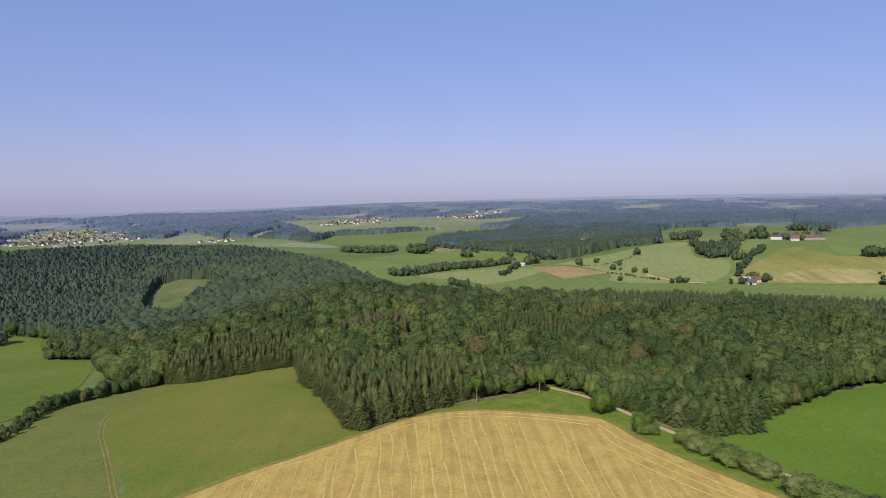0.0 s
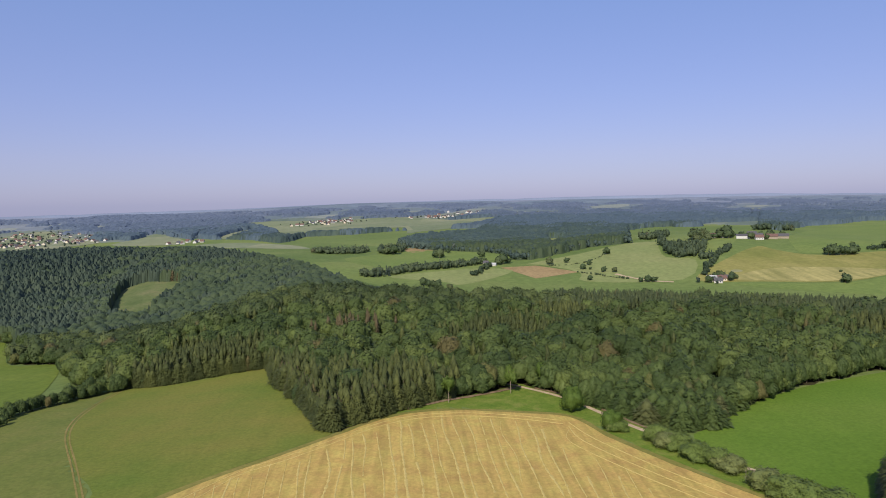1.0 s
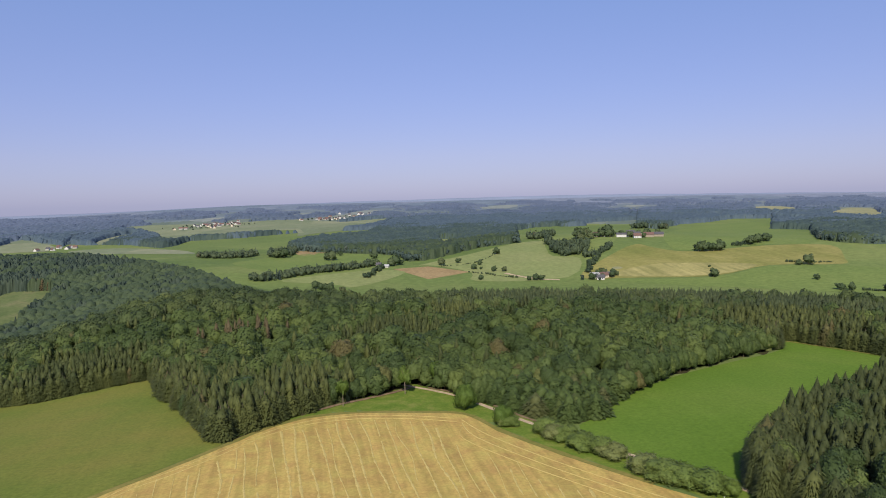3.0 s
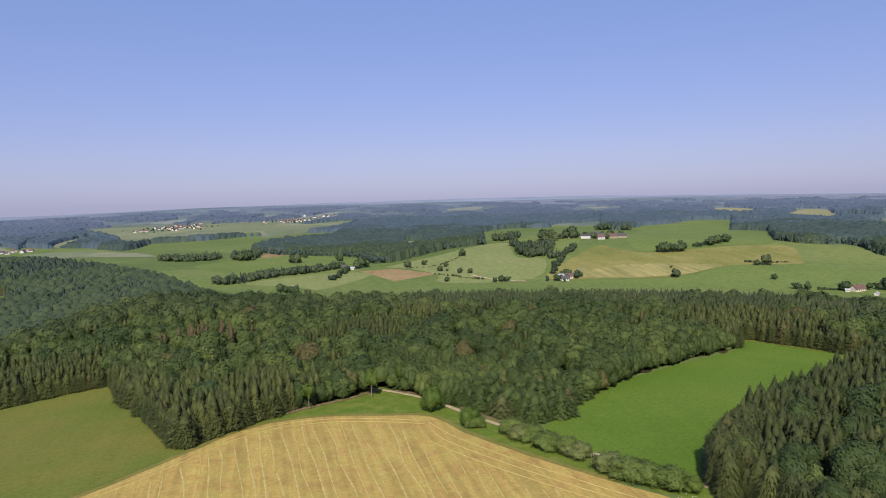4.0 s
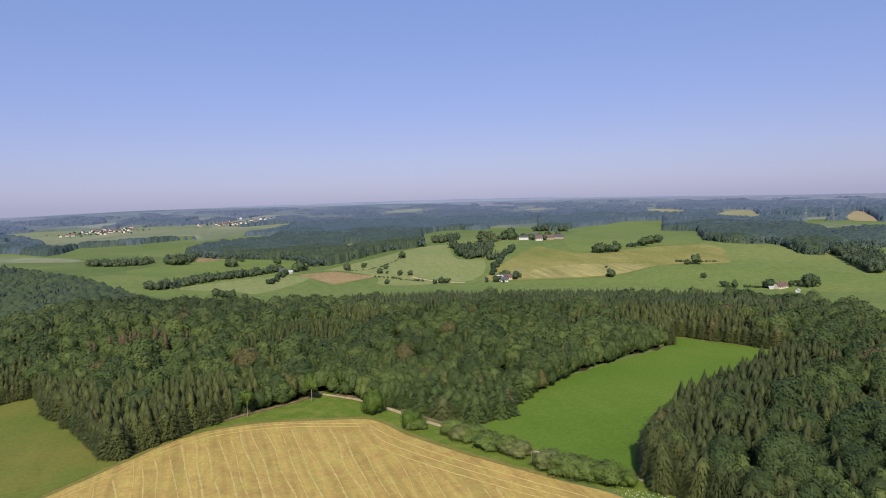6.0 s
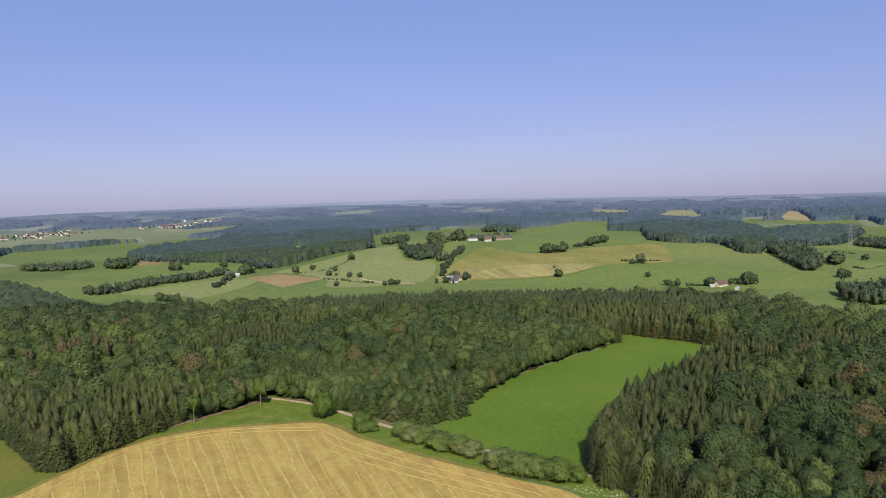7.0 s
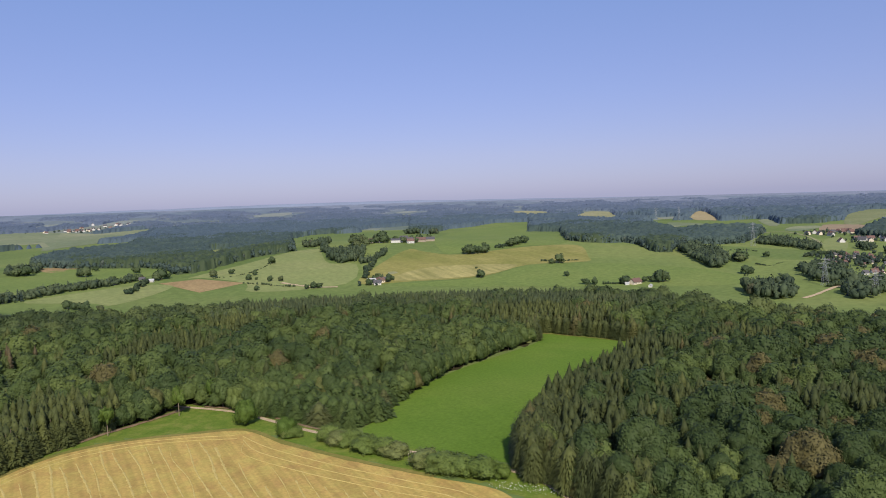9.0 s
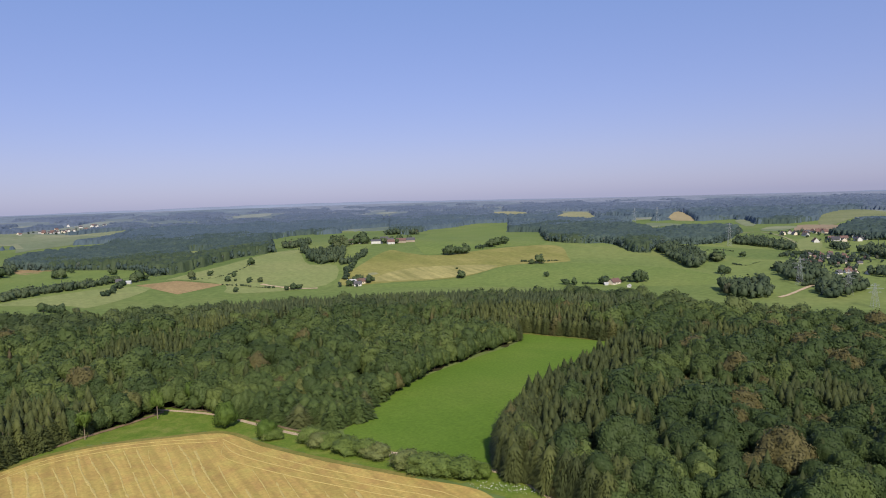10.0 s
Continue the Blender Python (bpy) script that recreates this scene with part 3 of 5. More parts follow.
def crown_shape(seed, lumps, cards, size, core=2, tall=1.0, corner=4, cut=-0.7, dome=False, fluff=0.14):
    """A broadleaf crown 1 m in radius, its foot at z = 0: a lumpy core with clumps of leaves standing off it."""
    r = np.random.default_rng(seed)
    c = []
    while len(c) < lumps:
        d = r.normal(size=3)
        d /= np.linalg.norm(d)
        if d[2] > -0.55:
            c.append(d * ((0.56 if dome else 0.58) + 0.16 * r.random()))
    c = np.array(c)
    rad = (0.28 + 0.16 * r.random(lumps)) if dome else (0.30 + 0.16 * r.random(lumps))
    v, t = ico(core)

    def reach(d):
        best = np.full(len(d), 0.70 if dome else 0.52)
        for p, q in zip(c, rad):
            along = d @ p
            disc = along**2 - (p @ p) + q * q
            best = np.maximum(best, np.where((disc > 0) & (along > 0), along + np.sqrt(np.maximum(disc, 0)), 0))
        return best

    t = t[v[t][:, :, 2].max(1) > cut]
    core_v = v * (reach(v) * 0.92)[:, None]
    verts, tris = [core_v], [t]
    count = len(core_v)
    d = r.normal(size=(cards * 2, 3))
    d /= np.linalg.norm(d, axis=1)[:, None]
    d = d[d[:, 2] > cut][:cards]
    p = d * (reach(d) * (0.97 - 0.5 * fluff + fluff * r.random(len(d))))[:, None]
    near = np.argmin(((p[:, None] - c[None]) ** 2).sum(-1), 1)
    n = p - c[near]
    n = n / (np.linalg.norm(n, axis=1)[:, None] + 1e-6) + 0.2 * r.normal(size=p.shape) + (0, 0, 0.15)
    n /= np.linalg.norm(n, axis=1)[:, None]
    u = np.cross(n, r.normal(size=p.shape))
    u /= np.linalg.norm(u, axis=1)[:, None]
    w = np.cross(n, u)
    s = size * (0.6 + 0.8 * r.random((len(p), 1)))
    if corner == 4:
        quad = np.stack([p - u * s, p + w * s * 0.7, p + u * s, p - w * s * 0.7], 1).reshape(-1, 3)
        k = count + 4 * np.arange(len(p))[:, None]
        tt = np.concatenate([k + (0, 1, 2), k + (0, 2, 3)])
    else:
        quad = np.stack([p - u * s, p + u * s, p + w * s * 1.3], 1).reshape(-1, 3)
        tt = count + 3 * np.arange(len(p))[:, None] + np.array((0, 1, 2))
    verts.append(quad)
    tris.append(tt)
    verts = np.concatenate(verts)
    verts[:, 2] = (verts[:, 2] + 0.75) * tall
    return verts, np.concatenate(tris)


def spruce_shape(seed, layers, arms, rise=0.03, slim=0.19, power=0.85):
    """A conifer 1 m tall and 1 m in radius at its foot: whorls of drooping branches round a stem. slim: its true radius to height."""
    r = np.random.default_rng(seed)
    verts, tris, count = [], [], 0
    for q in range(layers):
        f = (q + 0.3 * r.random()) / layers
        z = rise + (1 - rise) * f
        rad = (1 - f) ** power * (0.8 + 0.4 * r.random()) + 0.035
        turn = r.random() * 6.28
        tip = np.arange(2 * arms) % 2 == 0
        ang = turn + np.arange(2 * arms) * math.pi / arms + r.normal(0, 0.10, 2 * arms)
        out = rad * np.where(tip, 0.8 + 0.4 * r.random(2 * arms), 0.52)
        low = z - np.where(tip, 0.75, 0.25) * out * slim * (0.7 + 0.6 * r.random(2 * arms))
        sway = r.normal(0, 0.07, 2) * (1 - f)
        ring = np.stack([np.cos(ang) * out + sway[0], np.sin(ang) * out + sway[1], np.maximum(low, 0.002)], 1)
        top = [[0, 0, min(1.0, z + 0.85 / layers + 0.02)]]
        verts += [top, ring]
        k = np.arange(2 * arms)
        tris.append(count + np.stack([np.zeros_like(k), 1 + k, 1 + (k + 1) % (2 * arms)], 1))
        count += 1 + 2 * arms
    return np.concatenate(verts), np.concatenate(tris)


def needle_shape(seed, cards, size, slim=0.24, power=0.7, tiers=9, foot=0.03, blunt=0.97):
    """A bushy conifer 1 m tall and 1 m in radius at its foot: a dark inner cone, set all over with sprays that droop outwards."""
    r = np.random.default_rng(seed)
    side = 7 if cards > 200 else 5
    a = np.arange(side) * 6.2832 / side + r.random()
    rings = [np.stack([np.cos(a + k) * q, np.sin(a + k) * q, np.full(side, z)], 1) for k, (q, z) in enumerate(((0.74, foot), (0.74 * 0.62**power, 0.38), (0.74 * 0.28**power, 0.72)))]
    verts = rings + [np.array([[0, 0, blunt]])]
    k, n = np.arange(side), (np.arange(side) + 1) % side
    tris = []
    for lo in (0, side):
        tris += [np.stack([lo + k, lo + n, lo + side + n], 1), np.stack([lo + k, lo + side + n, lo + side + k], 1)]
    tris.append(np.stack([2 * side + k, 2 * side + n, np.full(side, 3 * side)], 1))
    f = np.minimum(1 - np.sqrt(1 - (np.arange(cards) + r.random(cards)) / cards * 0.995), 0.985)
    f = foot + (1 - foot) * (0.6 * f + 0.4 * r.random(cards) * (0.3 + 0.7 * f) + 0.0)
    f = np.clip(f / f.max(), foot, 0.99 * blunt)
    ang = r.random(cards) * 6.2832
    tier = 1 - (f * tiers + 0.25 * np.sin(3 * ang + seed)) % 1
    rad = (1 - f) ** power * (0.72 + 0.34 * tier + 0.16 * r.random(cards)) + 0.03
    co, si = np.cos(ang), np.sin(ang)
    w = size * (0.6 + 0.8 * r.random(cards)) * (0.5 + 0.5 * (1 - f))
    back = rad * (0.70 + 0.15 * r.random(cards))
    up = f + 0.10 * rad * slim
    low = np.maximum(f - (0.02 + 0.22 * r.random(cards)) * rad * slim, 0.003)
    one = np.stack([co * back - si * w, si * back + co * w, up], 1)
    two = np.stack([co * back + si * w, si * back - co * w, up + 0.2 * w * slim * r.normal(size=cards)], 1)
    tip = np.stack([co * rad * 1.05, si * rad * 1.05, low], 1)
    base = 3 * side + 1
    verts.append(np.stack([one, two, tip], 1).reshape(-1, 3))
    tris.append(base + 3 * np.arange(cards)[:, None] + np.array((0, 1, 2)))
    return np.concatenate(verts), np.concatenate(tris)


def plant(name, shapes, spots, material, label, category, smooth=None):
    """One object of many trees. Each spot: x, y, radius, height, tint and, for crowns, the height of the crown's foot."""
    spots = np.asarray(spots, float)
    if not len(spots):
        return None
    which = rng.integers(0, len(shapes), len(spots))
    turn = rng.random(len(spots)) * 6.283
    V, T, W, count = [], [], [], 0
    for s, (v, t) in enumerate(shapes):
        p = spots[which == s]
        if not len(p):
            continue
        co, si = np.cos(turn[which == s]), np.sin(turn[which == s])
        x = v[None, :, 0] * p[:, 2, None]
        y = v[None, :, 1] * p[:, 2, None]
        z = v[None, :, 2] * p[:, 3, None] + (height(p[:, 0], p[:, 1]) + (p[:, 5] if p.shape[1] > 5 else 0))[:, None]
        w = np.stack([x * co[:, None] - y * si[:, None] + p[:, 0, None], x * si[:, None] + y * co[:, None] + p[:, 1, None], z], -1)
        V.append(w.reshape(-1, 3))
        T.append((count + len(v) * np.arange(len(p))[:, None, None] + t[None]).reshape(-1, 3))
        W.append(np.repeat(p[:, 4], len(v)))
        count += len(v) * len(p)
    me = tri_mesh(name, np.concatenate(V), np.concatenate(T), material, np.concatenate(W), smooth)
    return tagged(new(name, me), label, category, kind="stuff")


# ---- where the woods stand ----
EDGE_WEST = ((-188, 451), (-160, 448), (-133, 456), (-98, 459), (-82, 406), (-64, 366), (-49, 326), (-38, 305))
EDGE_MID = ((-38, 305), (-23, 319), (-8, 333), (11, 348), (26, 355), (50, 372))
EDGE_LOBE = ((60, 374), (80, 345), (92, 325), (101, 305), (110, 294), (119, 289), (134, 300), (151, 320))
EDGE_MEADOW = ((151, 322), (200, 360), (248, 382), (298, 404), (322, 432), (340, 400), (356, 364))
EDGE_EAST = ((366, 350), (274, 299), (208, 267), (168, 237), (147, 210), (146.5, 197), (148, 184), (150, 150))


def far_rim(a):
    """How far out the great forest reaches, by bearing in degrees."""
    return np.interp(a, (-44, -18, -14, -11.6, -8.5, -4, 0, 4, 46, 52, 75), (1340, 1330, 1190, 1130, 1060, 880, 730, 700, 700, 640, 620))


rim = [(far_rim(a) * math.sin(radians(a)), far_rim(a) * math.cos(radians(a))) for a in range(72, -45, -2)]
FOREST = EDGE_WEST + EDGE_MID[1:] + EDGE_LOBE + EDGE_MEADOW[1:] + EDGE_EAST + ((190, 100), (330, 60)) + tuple(rim) + (
    (-700, 900), (-560, 760), (-466, 742), (-425, 742), (-372, 700), (-354, 622), (-330, 612), (-296, 592), (-262, 530), (-222, 470))
CONIFERS = ((190, 620, 70), (330, 570, 80), (60, 500, 40), (120, 560, 45), (410, 500, 60), (-20, 345, 52), (-38, 316, 45), (-75, 400, 48), (-150, 480, 50), (345, 450, 75), (176, 226, 44), (212, 262, 44), (258, 292, 42), (305, 330, 42), (420, 480, 60), (300, 175, 24), (245, 215, 18), (400, 300, 30),
            (-560, 1100, 170), (-385, 1035, 50), (-500, 940, 110), (-310, 1120, 60), (-430, 800, 70), (-500, 830, 110), (-640, 950, 150))


def conifer_share(x, y):
    s = np.full(np.shape(x), 0.14)
    for cx, cy, r in CONIFERS:
        s = np.maximum(s, np.clip(1.35 - np.hypot(x - cx, y - cy) / r, 0, 0.97))
    return s


def scatter(poly, step, jitter=0.42):
    poly = np.asarray(poly, float)
    lo, hi = poly.min(0), poly.max(0)
    x, y = np.meshgrid(np.arange(lo[0], hi[0], step), np.arange(lo[1], hi[1], step * 0.87))
    x = x + (np.arange(x.shape[0]) % 2)[:, None] * step / 2
    x, y = x + rng.uniform(-jitter, jitter, x.shape) * step, y + rng.uniform(-jitter, jitter, y.shape) * step
    keep = inside(poly, x, y)
    return x[keep], y[keep]


POINT = ((58, 376), (76, 350), (88, 326), (98, 306), (108, 294), (119, 288), (136, 299), (152, 320), (146, 344), (118, 362), (86, 382))


def clear_of(x, y):
    ok = ~inside(POINT, x, y)
    for poly in (CLEARING, RIGHT_MEADOW):
        ok &= ~inside(curve(poly, 4, True), x, y)
    for (ax, ay), (bx, by) in zip(TRACK, TRACK[1:]):
        s = np.clip(((x - ax) * (bx - ax) + (y - ay) * (by - ay)) / ((bx - ax) ** 2 + (by - ay) ** 2), 0, 1)
        ok &= np.hypot(x - ax - s * (bx - ax), y - ay - s * (by - ay)) > 4.5
    return ok


NEAR = [crown_shape(s, 22, 1900, 0.047, 3, corner=3, cut=-0.3, dome=True) for s in (6, 7, 8, 9)]
FULL = [crown_shape(s, 20, 1050, 0.061, 2, corner=3, cut=-0.35, dome=True) for s in (1, 2, 3, 4, 5)]
HALF = [crown_shape(s, 18, 400, 0.084, 2, corner=3, cut=-0.25, dome=True) for s in (11, 12, 13, 14, 15)]
LOW = [crown_shape(s, 9, 14, 0.24, 1, corner=3) for s in (21, 22, 23, 24)]
CONE_FULL = [needle_shape(s, 240, 0.145, 0.2, 0.44, 11) for s in (31, 32, 33, 34)]
CONE_HALF = [needle_shape(s, 90, 0.22, 0.2, 0.46, 7) for s in (41, 42, 43, 44)]
CONE_LOW = [spruce_shape(s, 4, 5) for s in (51, 52, 53)]

bx, by = scatter(FOREST, 13.0, 0.33)
ok = clear_of(bx, by)
bx, by = bx[ok], by[ok]
leafy = rng.random(len(bx)) > conifer_share(bx, by)
bx, by = bx[leafy], by[leafy]
cx, cy = scatter(FOREST, 5.0)
ok = clear_of(cx, cy)
cx, cy = cx[ok], cy[ok]
cone = rng.random(len(cx)) < conifer_share(cx, cy) * np.where(conifer_share(cx, cy) < 0.25, 0.5, 1.0)
cx, cy = cx[cone], cy[cone]


def tints(x, y, seed, odd=True):
    far = np.hypot(x, y) > 780
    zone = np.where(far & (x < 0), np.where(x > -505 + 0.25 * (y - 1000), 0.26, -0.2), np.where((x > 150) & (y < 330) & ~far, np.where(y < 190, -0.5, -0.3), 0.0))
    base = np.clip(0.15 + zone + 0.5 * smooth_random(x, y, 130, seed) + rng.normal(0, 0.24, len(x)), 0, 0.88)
    return np.where(rng.random(len(x)) < (np.where((x > 170) & (y < 340), 0.11, 0.015) if odd else 0.01), 0.98, base)


def spots(x, y, radius, tall, seed):
    n = len(x)
    g = 0.86 + 0.24 * rng.random(n)
    return np.stack([x, y, radius * g * (0.85 + 0.3 * rng.random(n)), tall * g, np.minimum(tints(x, y, seed, False), 1)], 1)


def crown_spots(x, y, radius, tall, seed, low=False):
    """Broadleaf crowns, rounded, carried on stems that the canopy hides; low: leafy down to the ground."""
    n = len(x)
    r = radius * (0.68 + 0.78 * rng.random(n) ** 1.5)
    top = tall * (0.78 + 0.18 * rng.random(n)) + 1.1 * (r - radius) + 3.5 * (smooth_random(x, y, 70, 77) - 0.5)
    h = top / 1.75 if low else np.minimum(1.12 * r, top / 1.75)
    return np.stack([x, y, r, h, np.minimum(tints(x, y, seed), 1), np.maximum(top - 1.75 * h, 0)], 1)


# small crowns close the holes between the trees
fx, fy = scatter(FOREST, 5.0, 0.2)
k = clear_of(fx, fy) & (np.hypot(fx, fy) < 800)
fx, fy = fx[k], fy[k]
room = np.ones(len(fx), bool)
for px, py, reach in ((bx, by, 8.0), (cx, cy, 4.2)):
    for q in range(0, len(fx), 400):
        room[q:q + 400] &= (np.hypot(fx[q:q + 400, None] - px[None], fy[q:q + 400, None] - py[None]) > reach).all(1)
fx, fy = fx[room], fy[room]
bd, cd = np.hypot(bx, by), np.hypot(cx, cy)
# step between near and hill greens: a little haze in the base colour
M_LEAF_MID = foliage("faintly_hazed_leaves", (0.052, 0.074, 0.030), (0.078, 0.104, 0.038), (0.108, 0.132, 0.046), (0.118, 0.108, 0.046), rough=0.75)
M_NEEDLE_MID = foliage("faintly_hazed_needles", (0.052, 0.069, 0.034), (0.070, 0.088, 0.040), (0.092, 0.110, 0.046), (0.10, 0.094, 0.046), odd_from=0.97, rough=0.7)
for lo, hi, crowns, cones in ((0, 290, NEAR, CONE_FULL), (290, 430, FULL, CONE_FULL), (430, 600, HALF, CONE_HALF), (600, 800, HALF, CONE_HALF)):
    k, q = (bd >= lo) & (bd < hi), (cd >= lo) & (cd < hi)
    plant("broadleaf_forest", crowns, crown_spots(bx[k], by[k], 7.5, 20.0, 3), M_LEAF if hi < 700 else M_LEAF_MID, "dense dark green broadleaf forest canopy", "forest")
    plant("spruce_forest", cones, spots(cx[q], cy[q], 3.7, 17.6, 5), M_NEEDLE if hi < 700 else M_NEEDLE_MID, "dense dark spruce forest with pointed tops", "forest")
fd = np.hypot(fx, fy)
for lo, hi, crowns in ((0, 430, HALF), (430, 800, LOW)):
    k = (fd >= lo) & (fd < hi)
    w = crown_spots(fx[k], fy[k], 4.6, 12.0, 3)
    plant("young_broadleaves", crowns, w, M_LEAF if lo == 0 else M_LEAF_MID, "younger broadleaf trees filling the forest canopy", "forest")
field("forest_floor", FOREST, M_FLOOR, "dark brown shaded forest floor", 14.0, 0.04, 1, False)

M_DEAD = foliage("dying_needles", (0.088, 0.075, 0.040), (0.100, 0.082, 0.043), (0.112, 0.090, 0.046), (0.108, 0.085, 0.045))
DEAD = [(x, y) for x, y in zip(rng.normal(-47, 13, 26), rng.normal(503, 8, 26))] + [(-372 + 4 * k, 1026 - 1.6 * k + rng.normal(0, 2)) for k in range(12)] + [(-250 + 5 * k, 1126 - 6 * k) for k in range(5)]
DEAD = np.array(DEAD)
d_spots = spots(DEAD[:, 0], DEAD[:, 1], 3.6, 23.0, 5)
d_spots[:, 4] = 1.0
d_spots[DEAD[:, 1] > 900, 3] *= 0.66
plant("dead_spruces", CONE_HALF, d_spots, M_DEAD, "reddish brown dying spruces in the green forest", "trees")

# woods beyond: closed canopies, seen as rounded crowns side by side
CANOPIES = []


def wood(*corners):
    CANOPIES.append(corners)


wood((-1474, 2952), (-1263, 2656), (-1010, 2317), (-966, 2491), (-996, 2771), (-871, 2565), (-673, 2159), (-765, 2554), (-736, 3024), (-682, 3229), (-743, 3520), (-1320, 4306), (-1976, 4636), (-1830, 3612))
wood((-35, 1536), (-12, 1431), (16, 1380), (69, 1328), (123, 1288), (158, 1237), (166, 1155), (189, 1153), (216, 1174), (249, 1199), (280, 1228), (314, 1248), (355, 1252), (378, 1251), (578, 1913), (675, 2037), (793, 2090), (887, 2156), (1028, 2318), (1197, 2470), (1437, 2966), (781, 3103), (332, 2765), (254, 2351), (186, 2025), (140, 1841), (65, 1805), (7, 1734))
wood((-681, 2258), (-616, 2169), (-553, 2127), (-465, 2041), (-341, 1799), (-323, 1876), (-318, 2041), (-267, 2025), (-171, 2038), (-26, 2196), (-26, 2179), (-144, 2121), (-238, 2060), (-309, 2091), (-340, 1979), (-400, 2088), (-513, 2423), (-645, 2650), (-731, 2653))
wood((946, 1909), (917, 1745), (994, 1819), (1092, 1925), (1201, 1967), (1273, 2029), (1379, 2103), (1479, 2043), (1810, 2500), (1738, 3059), (1433, 2887))
wood((1145, 1577), (1168, 1530), (1186, 1493), (1023, 1266), (887, 1085), (892, 1044), (929, 1021), (966, 1022), (969, 986), (935, 923), (914, 882), (931, 872), (1001, 920), (1092, 944), (1120, 913), (1178, 914), (1260, 957), (1411, 1044), (1494, 1119), (1429, 1201), (1277, 1171), (1423, 1365), (1579, 1585), (1609, 1716), (1420, 1662), (1484, 1881), (1349, 1857))
wood((1474, 865), (1452, 807), (1412, 763), (1432, 733), (1455, 692), (1899, 905), (1936, 994), (1848, 1014), (1600, 916))
wood((1767, 1454), (1904, 1427), (1699, 1203), (1751, 1138), (1913, 1163), (2250, 1355), (2530, 1452), (2457, 1263), (2467, 1177), (3340, 1597), (3436, 2002), (3185, 2227), (3053, 2496), (2318, 2022))
wood((1986, 2779), (1984, 2536), (2106, 2465), (2150, 2329), (2007, 2015), (1896, 1690), (2245, 1972), (2902, 2705), (2780, 3011), (2650, 3414), (2282, 3192))

CA = np.radians(np.arange(-42, 74, 0.09))
CR = [790.0]
while CR[-1] < 4830:
    CR.append(CR[-1] + 3.6 * (CR[-1] / 1200) ** 2)
CR = np.array(CR)


def canopy_relief(x, y, d, needles):
    """Height of the crowns over a lattice of trees, domed or pointed, and each tree's own number from 0 to 1."""
    size = np.where(d < 1340, np.where(needles, 6.2, 8.0), np.where(d < 1750, 10.0, np.where(d < 2700, 15.0, 25.0)))
    best, own = np.full(x.shape, -3.0), np.zeros(x.shape)
    ci, cj = np.floor(x / size), np.floor(y / size)
    for p in (-1, 0, 1):
        for q in (-1, 0, 1):
            a, b = ci + p, cj + q
            h1 = np.abs(np.sin(a * 12.9898 + b * 78.233) * 43758.5453) % 1
            h2 = np.abs(np.sin(a * 39.346 + b * 11.135) * 24634.6345) % 1
            h3 = np.abs(np.sin(a * 73.156 + b * 52.235) * 35412.1734) % 1
            r = size * (0.5 + 0.34 * h3)
            off = np.hypot(x - (a + 0.15 + 0.7 * h1) * size, y - (b + 0.15 + 0.7 * h2) * size)
            z = np.where(needles, 1.9 * (r - off), np.sqrt(np.maximum(r**2 - off**2, 0))) + (h3 - 0.5) * 3
            up = z > best
            best, own = np.where(up, z, best), np.where(up, (h1 + h2) % 1, own)
    return best, own


wr, wa = np.meshgrid(CR, CA, indexing="ij")
wr = wr + rng.uniform(-0.3, 0.3, wr.shape) * 4.6 * (wr / 1200) ** 2
wa = wa + rng.uniform(-0.3, 0.3, wa.shape) * 0.002
wx, wy = wr * np.sin(wa), wr * np.cos(wa)
needles = (wr < 1340) & (smooth_random(wx, wy, 60, 27) * 0.8 < conifer_share(wx, wy) - 0.06)
relief, own = canopy_relief(wx, wy, wr, needles)
crown_z = height(wx, wy) + np.where(wr < 1340, 11.0, np.interp(wr, (1340, 2600, 3300), (9.0, 8.0, 4.0))) + relief * np.interp(wr, (1200, 1340, 2500, 3300, 4800), (0.95, 0.8, 0.6, 0.4, 0.3))
open_land = np.zeros(wx.shape, bool)
for poly in OPEN_LAND:
    open_land |= inside(curve(poly, 2, True), wx, wy)
VILLAGES = ((-1190, 2160, 150), (-1300, 2480, 190), (-1500, 2860, 130), (-351, 2860, 130), (100, 3060, 120), (255, 3340, 90), (1390, 800, 70))
for vx, vy, r in VILLAGES:
    open_land |= np.hypot(wx - vx, (wy - vy) * 0.6) < r
patch = 0.6 * smooth_random(wx, wy * 0.45, 420, 21) + 0.4 * smooth_random(wx, wy * 0.6, 190, 22)
far_zone = (wr > 2420 + 500 * (smooth_random(wx, wy, 800, 23) - 0.5)) & (wr < 4500) & (patch > np.interp(wr, (2300, 2900, 3300, 3800, 4500), (0.34, 0.42, 0.47, 0.49, 0.50)))
taken = np.zeros(wx.shape, bool)
# canopy materials by distance, each with more haze in its colour
WM = ((M_HILLEAF, 0), (M_HILL, 0), (M_MIDWOOD, 1340), (M_FARWOOD, 2150), (M_HAZEWOOD, 2950), (M_HAZIEST_WOOD, 3650))


